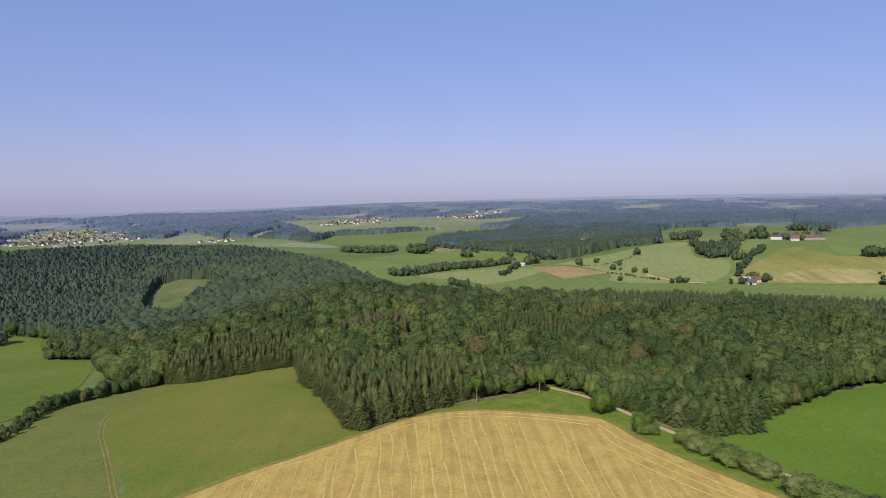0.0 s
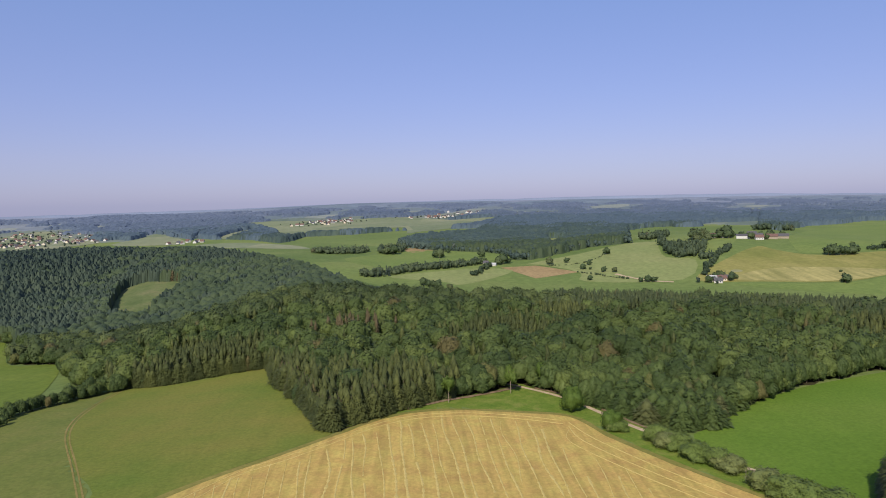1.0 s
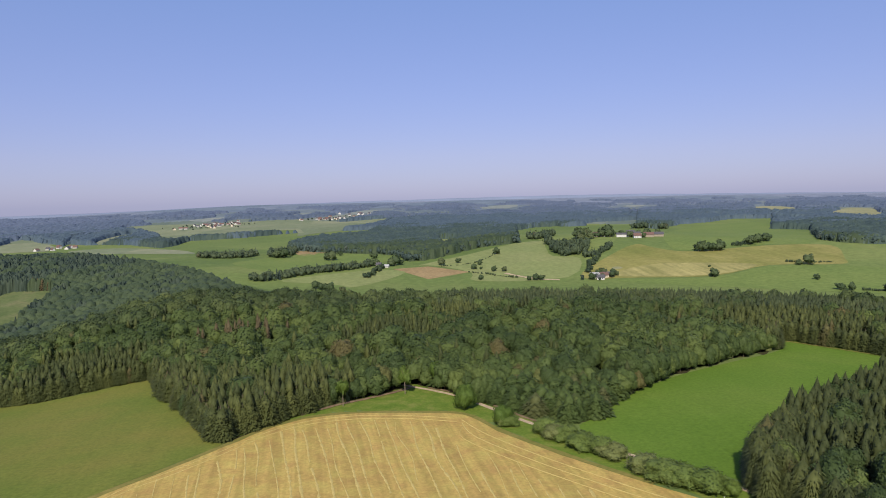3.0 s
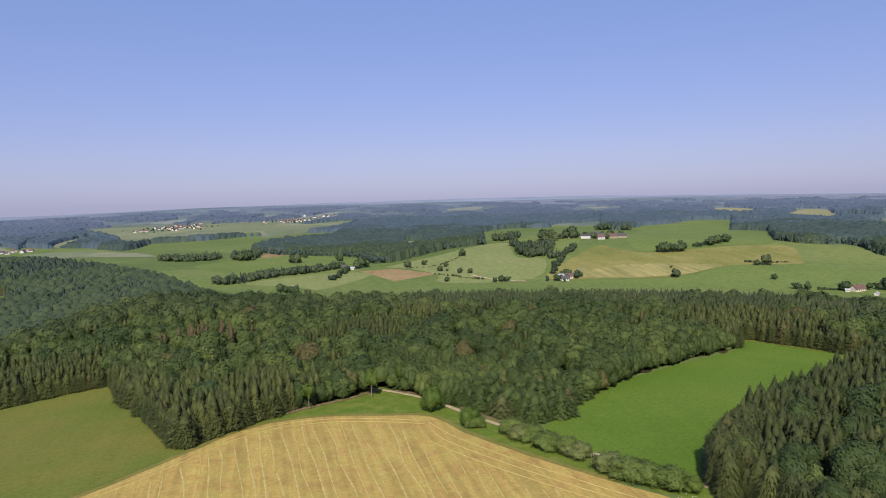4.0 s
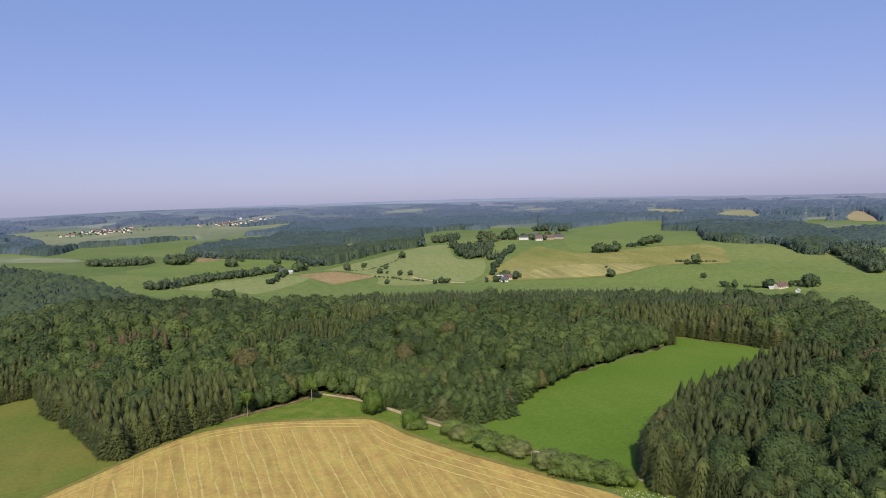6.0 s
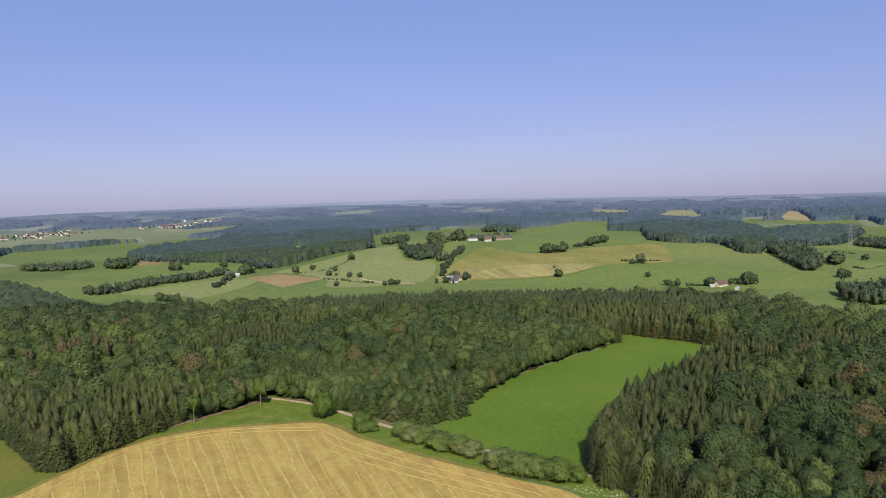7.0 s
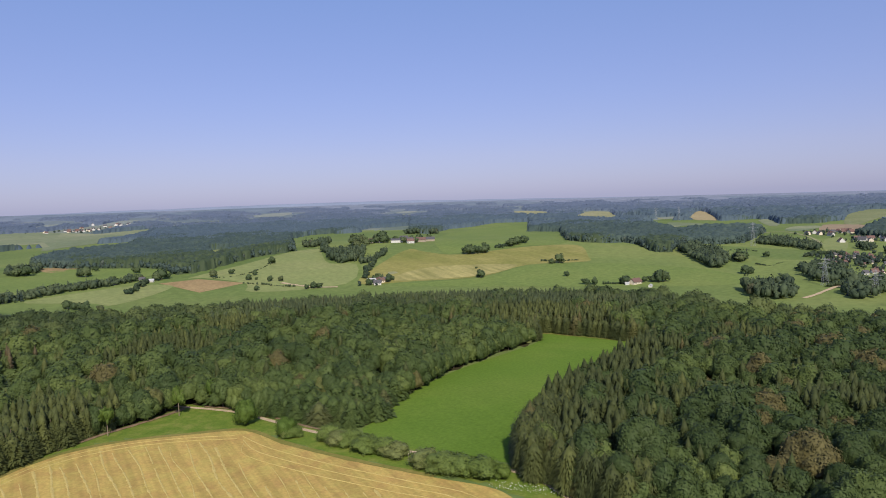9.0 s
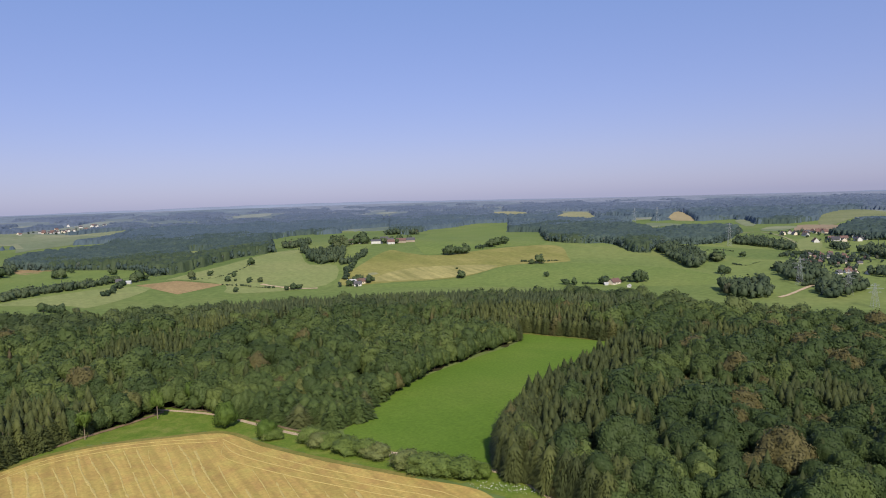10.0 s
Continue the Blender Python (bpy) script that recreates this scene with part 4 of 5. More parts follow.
def canopy(name, mask, label, smooth=False):
    """A closed canopy over the part of the lattice that the mask marks; it falls to the ground at its edge."""
    soft = mask.astype(float)
    for _ in range(2):
        soft[1:-1, 1:-1] = (2 * soft[1:-1, 1:-1] + soft[:-2, 1:-1] + soft[2:, 1:-1] + soft[1:-1, :-2] + soft[1:-1, 2:]) / 6
    foot = height(wx, wy) - 1.5
    z = np.where(mask, foot + (crown_z - foot) * np.clip(1.25 * soft, 0, 1) ** 0.8, foot)
    m = wx.shape[1]
    i, j = np.nonzero(mask[:-1, :-1] | mask[1:, :-1] | mask[:-1, 1:] | mask[1:, 1:])
    a, b, c, d = i * m + j, i * m + j + 1, (i + 1) * m + j + 1, (i + 1) * m + j
    t = np.concatenate([np.stack([a, d, c], 1), np.stack([a, c, b], 1)])
    used, t2 = np.unique(t, return_inverse=True)
    v = np.stack([wx.ravel(), wy.ravel(), z.ravel()], 1)[used]
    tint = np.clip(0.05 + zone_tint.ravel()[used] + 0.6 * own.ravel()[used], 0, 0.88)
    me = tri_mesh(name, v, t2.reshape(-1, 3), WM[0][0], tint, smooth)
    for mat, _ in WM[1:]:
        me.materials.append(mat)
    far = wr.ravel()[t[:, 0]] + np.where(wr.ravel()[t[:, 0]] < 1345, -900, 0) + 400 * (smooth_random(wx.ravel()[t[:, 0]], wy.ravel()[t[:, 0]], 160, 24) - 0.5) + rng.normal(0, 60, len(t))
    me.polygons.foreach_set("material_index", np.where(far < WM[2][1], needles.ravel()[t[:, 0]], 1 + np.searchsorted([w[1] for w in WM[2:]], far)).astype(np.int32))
    tagged(new(name, me), label, "wood", kind="stuff")


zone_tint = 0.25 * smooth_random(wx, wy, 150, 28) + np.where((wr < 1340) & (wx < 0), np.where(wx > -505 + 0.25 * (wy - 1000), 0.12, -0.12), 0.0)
here = inside(FOREST, wx, wy) & clear_of(wx, wy)
taken |= here
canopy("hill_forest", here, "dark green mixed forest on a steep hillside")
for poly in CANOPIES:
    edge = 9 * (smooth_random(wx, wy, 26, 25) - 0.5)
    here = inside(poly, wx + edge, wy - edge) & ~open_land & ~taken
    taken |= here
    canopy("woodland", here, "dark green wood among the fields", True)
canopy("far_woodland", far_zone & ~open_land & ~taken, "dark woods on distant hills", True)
for poly in CANOPIES:
    p = []
    for a, b in zip(poly, poly[1:] + poly[:1]):
        n = max(1, int(math.dist(a, b) / 4.0))
        p += [(a[0] + (b[0] - a[0]) * q / n, a[1] + (b[1] - a[1]) * q / n) for q in range(n)]
    p = np.array(p)
    p = p[np.hypot(p[:, 0], p[:, 1]) < 1750]
    p = np.concatenate([p * (1 + q / np.hypot(p[:, 0], p[:, 1]))[:, None] + rng.normal(0, 2.0, p.shape) for q in (2.0, 9.0)])
    w = crown_spots(p[:, 0], p[:, 1], 4.8, 14.0, 9, True)
    w[:, 3] *= 0.75 + 0.5 * rng.random(len(w))
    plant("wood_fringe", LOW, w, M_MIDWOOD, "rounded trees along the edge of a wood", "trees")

# groves and copses, tree by tree


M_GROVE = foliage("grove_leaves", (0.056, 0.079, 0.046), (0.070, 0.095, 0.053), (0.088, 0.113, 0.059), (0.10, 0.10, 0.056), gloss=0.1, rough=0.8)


def grove(corners, step, radius, tall, share=0.05):
    x, y = scatter(corners, step)
    k = rng.random(len(x)) < share
    w = crown_spots(x[~k], y[~k], radius, tall, 9, True)
    w[:, 3] *= 0.8 + 0.4 * rng.random(len(w))
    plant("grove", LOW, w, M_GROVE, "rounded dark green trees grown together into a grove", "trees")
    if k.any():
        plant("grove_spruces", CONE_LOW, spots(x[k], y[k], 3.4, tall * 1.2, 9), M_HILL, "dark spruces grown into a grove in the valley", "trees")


grove(((-192, 1329), (-152, 1302), (-101, 1316), (-90, 1351), (-94, 1406), (-105, 1371), (-158, 1357), (-200, 1383)), 8, 5, 13)
grove(((-80, 1017), (-50, 1016), (-22, 1047), (12, 1074), (56, 1095), (99, 1118), (102, 1150), (58, 1127), (12, 1106), (-23, 1079), (-52, 1048), (-83, 1049)), 7, 4.6, 12)
grove(((-66, 1303), (-42, 1290), (-19, 1339), (-20, 1429), (-45, 1380), (-71, 1393)), 8.5, 5.4, 14)
grove(((415, 1183), (394, 1082), (401, 1059), (427, 1057), (450, 1080), (487, 1168), (463, 1145), (434, 1148), (426, 1171), (447, 1273)), 7.5, 5.2, 16)
grove(((424, 1032), (444, 1037), (462, 1061), (489, 1079), (501, 1104), (474, 1086), (455, 1062), (434, 1058)), 7, 4.4, 11)
grove(((420, 1306), (424, 1264), (484, 1330), (504, 1387), (444, 1321), (438, 1363)), 8, 5.2, 15)
grove(((961, 881), (897, 786), (848, 711), (846, 692), (930, 745), (1000, 830), (1010, 900)), 7.5, 5.4, 17)
grove(((937, 746), (939, 728), (965, 741), (986, 757), (960, 744), (958, 763)), 7, 4.8, 13)
grove(((1179, 886), (1167, 790), (1137, 737), (1180, 753), (1230, 810), (1270, 890), (1250, 925)), 8, 5.2, 15)
grove(((723, 553), (708, 528), (722, 516), (742, 507), (769, 520), (790, 548), (780, 580), (745, 580)), 6.8, 4.8, 20)
grove(((851, 602), (840, 582), (827, 561), (836, 568), (850, 589), (861, 609)), 5, 2.8, 7)
grove(((920, 622), (851, 559), (851, 535), (886, 530), (914, 537), (960, 580), (965, 625)), 8.5, 5, 16)
grove(((782, 467), (791, 449), (822, 454), (865, 458), (895, 485), (870, 505), (810, 492)), 7.5, 5, 18)
grove(((1165, 623), (1117, 570), (1121, 531), (1252, 594), (1260, 640), (1200, 660)), 8.5, 5.4, 17)
grove(((955, 514), (945, 481), (951, 449), (990, 470), (990, 520)), 8, 5, 15)
grove(((1255, 738), (1197, 693), (1227, 691), (1275, 715)), 8, 5, 13)
grove(((875, 1795), (917, 1779), (937, 1712), (966, 1765), (944, 1832), (901, 1849)), 9, 5.6, 17)
HEDGE_LINES = (((-205, 318), (-215, 350), (-222, 383), (-214, 408), (-202, 432), (-188, 446)), ((505, 1110), (470, 1070), (440, 1020), (415, 985), (390, 940)),
               ((200, 1080), (260, 1085), (316, 1150)), ((235, 1020), (262, 985), (290, 950)), ((643, 718), (660, 705), (680, 700)), ((690, 1040), (734, 1063), (781, 1093)),
               ((680, 900), (706, 888), (740, 880)), ((118, 1108), (100, 1062), (83, 1029)))
VALLEY_HEDGES = (((927, 696), (931, 676), (978, 686)), ((1016, 828), (1069, 835), (1063, 795)), ((927, 631), (955, 636), (985, 642)), ((831, 522), (863, 520), (892, 524)), ((1056, 704), (1090, 706), (1109, 689), (1101, 660)))
for n, line in enumerate(HEDGE_LINES + VALLEY_HEDGES):
    p = curve(line, 24)
    p = p + rng.normal(0, 2.4 if n in (0, 1, 5, 7) else 1.0, p.shape)
    p = p[rng.random(len(p)) < (1.0 if n == 0 else 0.72)]
    size = (3.4, 10.0) if n == 0 else ((3.3, 9.0) if n in (1, 5, 7, 11, 12, 13, 14, 15) else (1.5, 2.8))
    w = crown_spots(p[:, 0], p[:, 1], *size, 9, True)
    if n == 0:
        w[:, 2:4] *= np.interp(p[:, 1], (318, 370, 410, 446), (0.38, 0.55, 0.9, 1.15))[:, None]
    plant("hedgerow", HALF if n == 0 else LOW, w, M_LEAF if n == 0 else M_HILLEAF, "uneven hedgerow of shrubs and small trees", "hedge")

# the skyline: the last ridge, its blue haze painted as base colour
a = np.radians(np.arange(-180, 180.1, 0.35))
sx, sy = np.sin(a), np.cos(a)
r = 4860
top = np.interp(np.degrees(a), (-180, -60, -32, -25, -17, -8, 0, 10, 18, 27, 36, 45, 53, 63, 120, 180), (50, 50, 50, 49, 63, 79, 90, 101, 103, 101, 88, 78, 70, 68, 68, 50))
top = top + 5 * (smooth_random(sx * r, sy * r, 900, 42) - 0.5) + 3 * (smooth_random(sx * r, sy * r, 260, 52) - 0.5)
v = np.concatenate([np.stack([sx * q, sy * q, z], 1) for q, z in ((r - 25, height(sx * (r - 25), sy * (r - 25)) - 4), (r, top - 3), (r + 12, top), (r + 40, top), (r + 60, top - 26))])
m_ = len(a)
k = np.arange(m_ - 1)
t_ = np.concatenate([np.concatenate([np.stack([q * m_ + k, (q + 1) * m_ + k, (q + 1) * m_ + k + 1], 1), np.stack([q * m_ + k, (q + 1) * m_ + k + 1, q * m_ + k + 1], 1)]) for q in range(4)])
tagged(new("backdrop", tri_mesh("backdrop", v, t_, plain("hazed_ridge", (0.180, 0.212, 0.288), 1.0, 0.004, 0.08))), "blue hazy wooded ridge along the horizon", "far hills", kind="structure")


# ---- single trees, each a thing ----
M_FIR = foliage("fir_needles", (0.060, 0.088, 0.027), (0.076, 0.107, 0.032), (0.094, 0.121, 0.036), (0.101, 0.108, 0.042), own=True)
M_SOLO = foliage("pasture_tree_leaves", (0.053, 0.078, 0.037), (0.068, 0.096, 0.043), (0.086, 0.111, 0.049), (0.090, 0.105, 0.048), own=True)
M_FRESH = foliage("fresh_leaves", (0.072, 0.115, 0.022), (0.085, 0.127, 0.025), (0.098, 0.139, 0.029), (0.111, 0.131, 0.036), own=True)


def stem(r0, r1, h, limbs, seed):
    """A tapered trunk with a few rising limbs."""
    r = np.random.default_rng(seed)
    bm = bmesh.new()

    def limb(a, b, ra, rb):
        q = (Vector(b) - Vector(a)).to_track_quat("Z", "Y").to_matrix().to_4x4()
        rows = []
        for p, rad in ((a, ra), (b, rb)):
            rows.append([bm.verts.new(Vector(p) + q.to_3x3() @ Vector((math.cos(k) * rad, math.sin(k) * rad, 0))) for k in np.arange(7) * 6.2832 / 7])
        for k in range(7):
            bm.faces.new((rows[0][k], rows[0][(k + 1) % 7], rows[1][(k + 1) % 7], rows[1][k]))

    limb((0, 0, -0.4), (0, 0, h), r0, r1)
    for k in range(limbs):
        a, z = k * 6.28 / limbs + r.random(), h * (0.35 + 0.4 * r.random())
        limb((0, 0, z), (math.cos(a) * h * 0.25, math.sin(a) * h * 0.25, z + h * 0.3), r1 * 1.2, r1 * 0.35)
    return bm


def crown_mesh(shape, radius, tall, foot, material):
    v, t = shape
    return tri_mesh("crown", v * (radius, radius, tall) + (0, 0, foot), t, material)


def clear_track(x, y):
    """Distance from the track."""
    return float(np.min(np.hypot(*(curve(TRACK, 12) - (x, y)).T)))


def tree_kind(name, meshes, trunk, label, category, group, bark=None):
    """Prototypes: one thing for each crown, kept to be copied."""
    out = []
    for me in meshes:
        root = tagged(new(name), label, category, group)
        for n, bm, m in (("trunk", trunk(len(out)), bark or M_BARK),):
            part(n, bm, m, root)
        new("crown", me).parent = root
        out.append(root)
    return out


USED = set()
BIRCH_AT = ((48, 359), (15, 344), (66.5, 369))


def stand(kinds, x, y, size=1.0, wide=1.0, label="", group=""):
    """Stand one tree of a kind on the ground."""
    root = kinds[int(rng.integers(0, len(kinds)))]
    m = Matrix.LocRotScale((x, y, ground(x, y, -0.1)), Euler((0, 0, rng.random() * 6.28)), (size * wide, size * wide, size))
    if root.name in USED:
        root = copy_thing(root, m)
    else:
        USED.add(root.name)
        root.matrix_basis = m
    return tagged(root, label, "", group)


def in_line(line, gap, off=0.0, shake=0.8):
    """Places along a line, gap metres apart, off metres to its left."""
    p = [np.array(q, float) for q in line]
    out = []
    for a, b in zip(p, p[1:]):
        n = max(1, int(np.linalg.norm(b - a) / gap))
        d = (b - a) / np.linalg.norm(b - a)
        for k in range(n):
            q = a + (b - a) * (k + rng.random() * 0.5) / n + np.array((-d[1], d[0])) * off + rng.normal(0, shake, 2)
            out.append(tuple(q))
    return out


SPRUCE = tree_kind("spruce_tree", [crown_mesh(needle_shape(60 + s, 520, 0.115, 0.2, 0.42, 13), 3.4, 17.5, 0.0, M_NEEDLE_OWN) for s in range(5)], lambda s: stem(0.32, 0.05, 18.5, 0, s),
                   "tall dark green spruce at the forest edge", "tree", "spruces along the forest edge")
BROAD = tree_kind("broadleaf_tree", [crown_mesh(crown_shape(70 + s, 20, 1000, 0.07, 3, corner=3, dome=True), 6.4, 8.8, 0.8, M_LEAF_OWN) for s in range(6)], lambda s: stem(0.38, 0.12, 11.0, 4, s),
                  "broad green deciduous tree at the forest edge", "tree", "broadleaf trees along the forest edge")
BUSHY = tree_kind("broad_spruce", [crown_mesh(needle_shape(130 + s, 1500, 0.068, 0.24, 0.30, 14, blunt=0.93), 3.8, 16.0, 0.0, M_NEEDLE_OWN) for s in range(5)], lambda s: stem(0.34, 0.06, 15.0, 0, s),
                  "broad dark spruce with branches down to the meadow", "tree", "broad spruces beside the lush meadow")
FIR = tree_kind("fir_tree", [crown_mesh(needle_shape(80 + s, 380, 0.15, 0.28, 0.6, 9), 4.5, 16.0, 0.0, M_FIR) for s in range(4)], lambda s: stem(0.3, 0.05, 15.5, 0, s),
                "light green fir with spreading branches beside the meadow", "tree", "firs on the wooded point")
BUSH = tree_kind("bush", [crown_mesh(crown_shape(90 + s, 14, 1500, 0.058, 3, corner=3, dome=True, fluff=0.3), 4.2, 4.0, 0.1, M_BUSH) for s in range(4)], lambda s: stem(0.16, 0.06, 3.6, 4, s),
                 "rounded grey-green bush beside the gravel track", "bush", "bushes along the gravel track")
ROUND = tree_kind("round_tree", [crown_mesh(crown_shape(100 + s, 22, 1500, 0.06, 3, corner=3, dome=True, fluff=0.24), 5.6, 7.2, 0.5, M_FRESH) for s in range(2)], lambda s: stem(0.3, 0.1, 8.5, 4, s),
                  "rounded fresh green tree standing alone by the track", "tree", "")
SOLO = tree_kind("field_tree", [crown_mesh(crown_shape(110 + s, 12, 90, 0.18, 2), 4.6, 5.4, 0.6, M_SOLO) for s in range(4)], lambda s: stem(0.28, 0.1, 6.0, 3, s),
                 "dark green tree standing alone in pasture", "tree", "single trees in the pastures")

for x, y in in_line(EDGE_WEST[:4], 3.1, 1.5) + in_line(EDGE_WEST[3:], 2.8, 1.5) + in_line(EDGE_MID[:4], 3.0, 2.0) + in_line(EDGE_WEST[3:], 3.6, 5.0) + in_line(EDGE_MID[:3], 3.6, 5.5):
    stand(SPRUCE, x, y, 0.72 + 0.22 * rng.random(), 1.1 + 0.4 * rng.random())
for x, y in in_line(EDGE_MID[3:], 7.0, 2.5) + in_line(EDGE_MEADOW[:4], 7.0, 0.8) + in_line(EDGE_MEADOW[:4], 9.0, 7.5) + in_line(((150, 330), (140, 348), (116, 366), (84, 386)), 7.5, 0) + [(34, 361), (44, 394), (37, 400), (50, 398), (40, 378), (47, 386), (62, 384), (69, 372), (76, 362)]:
    stand(BROAD, x, y, 0.75 + 0.35 * rng.random(), 0.9 + 0.3 * rng.random())
for x, y in zip(*scatter(POINT, 6.6, 0.3)):
    if clear_track(x, y) > 4.0 and y > 338 and rng.random() < 0.85:
        stand(BROAD, x, y, 0.7 + 0.35 * rng.random(), 0.85 + 0.25 * rng.random())
    elif clear_track(x, y) > 4.0:
        stand(FIR, x, y, 0.56 + 0.32 * rng.random() + 0.5 * min(max((y - 305) / 60, 0), 1), 1.3 + 0.35 * rng.random())
for x, y in in_line(EDGE_MEADOW[3:], 4.0, 0.8) + in_line(EDGE_MEADOW[3:], 5.0, 5.5) + in_line(((352, 372), (366, 352), (350, 338)), 4.0, -2.0):
    stand(SPRUCE, x, y, 0.8 + 0.28 * rng.random(), 1.1 + 0.35 * rng.random())
for x, y in in_line(EDGE_EAST[:3], 4.2, 2.0):
    stand(SPRUCE, x, y, 0.5 + 0.30 * rng.random(), 1.25 + 0.45 * rng.random())
for x, y in in_line(EDGE_EAST[1:5], 3.9, 3.5, 1.0) + in_line(EDGE_EAST[4:], 3.6, 0.5, 0.8) + in_line(EDGE_EAST[1:], 4.2, 8.0, 1.2) + in_line(EDGE_EAST[2:], 4.6, 12.0, 1.5):
    stand(BUSHY, x, y, (0.92 if y < 240 else 0.72) + 0.34 * rng.random(), 0.95 + 0.3 * rng.random())
for x, y in ((158, 166), (160, 178), (166, 158), (170, 172), (163, 148), (174, 150), (182, 164), (156, 154), (170, 140), (184, 146), (178, 132), (192, 152)):
    stand(BROAD, x, y, 0.85 + 0.25 * rng.random(), 0.85 + 0.25 * rng.random())
for x, y in in_line(((-466, 742), (-425, 742), (-372, 700), (-354, 622), (-330, 612), (-296, 592), (-262, 530), (-222, 470)), 7.5, 2.0, 2.0):
    stand(BROAD, x, y, 0.62 + 0.4 * rng.random(), 1.0 + 0.4 * rng.random(), "rounded light green tree beside the valley meadow", "broadleaf trees beside the valley meadow")
for x, y, s, w in ((73, 324, 1.02, 1.05),):
    stand(ROUND, x, y, s, w)
for x, y, s, w in ((97, 279, 1.13, 1.1), (103, 268, 1.09, 1.2), (106, 259, 1.01, 1.1), (110, 252, 1.13, 1.15), (113.5, 246, 0.92, 1.0),
                   (118.5, 229, 1.05, 1.05), (122.5, 222, 1.18, 1.1), (127, 215.5, 1.09, 1.1), (131, 209, 1.09, 1.1), (100, 273, 0.92, 1.1)):
    stand(BUSH, x, y, 0.92 * s, 1.22 * w)
for x, y in in_line(((96, 281), (104, 266), (114, 246)), 3.2, 0.5, 1.3) + in_line(((117, 231), (131, 208)), 3.0, 0.5, 1.2) + in_line(((82, 297), (88, 291)), 3.0, 0, 1.0):
    stand(BUSH, x, y, 0.45 + 0.45 * rng.random(), 0.9 + 0.4 * rng.random(), "smaller leafy shrub filling the hedge by the track")
stand(ROUND, 83.5, 296, 0.74, 1.15, "rounded dark green shrub between the track and the stubble")
stand(ROUND, 135.5, 203.5, 0.62, 1.2, "bright green rounded shrub at the end of the hedge")
def field_trees(*places):
    for x, y, size in places:
        stand(SOLO, x, y, 0.88 * size, 0.9 + 0.3 * rng.random())


field_trees((209, 1093, 1.35), (238, 1098, 1.1), (313, 1143, 1.2), (34, 1226, 1.7), (42, 1222, 1.3), (113, 1214, 1.5), (-52, 1293, 1.9), (-40, 1290, 1.4), (533, 852, 1.0), (539, 856, 0.8),
            (695, 875, 1.2), (682, 878, 0.8), (622, 729, 1.2), (632, 722, 1.0), (703, 689, 1.25), (712, 684, 1.35), (720, 680, 1.15), (695, 692, 1.2), (671, 699, 1.0), (664, 700, 0.9),
            (942, 735, 1.5), (930, 728, 1.2), (842, 649, 1.0), (848, 645, 0.8), (-446, 703, 1.3), (606, 1011, 1.18), (614, 1010, 1.33), (622, 1008, 1.41))
field_trees((630, 1008, 1.26), (638, 1006, 1.18), (644, 1012, 1.41), (721, 1045, 1.18), (745, 1060, 1.26), (768, 1075, 1.41), (776, 1078, 1.26), (545, 1246, 1.3), (555, 1236, 1.7), (561, 1230, 1.1),
            (582, 1194, 1.0), (576, 1190, 0.8), (604, 1212, 0.9), (618, 1212, 1.0), (640, 1208, 0.9), (520, 1250, 1.3), (512, 1244, 1.1), (596, 1174, 0.7), (396, 900, 0.7), (410, 902, 0.7),
            (420, 908, 0.6), (395, 913, 0.8), (406, 920, 0.8), (418, 916, 0.7), (380, 898, 0.8), (18, 951, 0.9), (30, 938, 1.0), (44, 928, 1.1))
field_trees((11, 960, 0.9), (24, 946, 0.8), (108, 1134, 1.5), (100, 1128, 1.2), (132, 1118, 1.2), (140, 1122, 1.3), (150, 1126, 1.2), (265, 1065, 0.6), (248, 1036, 0.7), (258, 1030, 0.6),
            (272, 1008, 0.7), (285, 1000, 0.6), (240, 960, 0.7), (905, 760, 0.7), (985, 760, 0.8), (1010, 740, 0.7), (640, 790, 0.6), (560, 905, 0.5), (75, 1150, 1.1), (60, 1290, 0.7),
            (310, 928, 0.9), (318, 925, 1.0), (300, 930, 0.9), (524, 1218, 1.3), (536, 1222, 1.0), (548, 1212, 1.2), (498, 1228, 1.5), (488, 1216, 1.3))
field_trees((570, 1206, 0.9), (590, 1226, 1.2), (628, 1224, 1.0), (505, 1200, 1.2), (482, 1190, 1.1))

M_BIRCHBARK = plain("pale_bark", (0.21, 0.165, 0.115), 0.9, 4.0, 0.3)
BIRCH = tree_kind("birch_tree", [crown_mesh(crown_shape(120 + s, 14, 420, 0.11, 2, corner=3), 3.2, 5.4, 4.6, M_FRESH) for s in range(2)], lambda s: stem(0.22, 0.08, 12.0, 4, s),
                  "slender tree with a bare pale trunk at the forest edge", "tree", "slender trees at the forest edge", M_BIRCHBARK)
for x, y in BIRCH_AT:
    stand(BIRCH, x, y, 1.0 + 0.15 * rng.random(), 1.0)
for root in SPRUCE + BROAD + BUSHY + FIR + BUSH + ROUND + SOLO + BIRCH:      # kinds that were not needed
    if root.name not in USED:
        for ob in list(root.children) + [root]:
            bpy.data.objects.remove(ob)

# ---- buildings ----
def box(bm, x0, x1, y0, y1, z0, z1):
    v = [bm.verts.new((x, y, z)) for z in (z0, z1) for x, y in ((x0, y0), (x1, y0), (x1, y1), (x0, y1))]
    for f in ((3, 2, 1, 0), (4, 5, 6, 7), (0, 1, 5, 4), (1, 2, 6, 5), (2, 3, 7, 6), (3, 0, 4, 7)):
        bm.faces.new([v[k] for k in f])


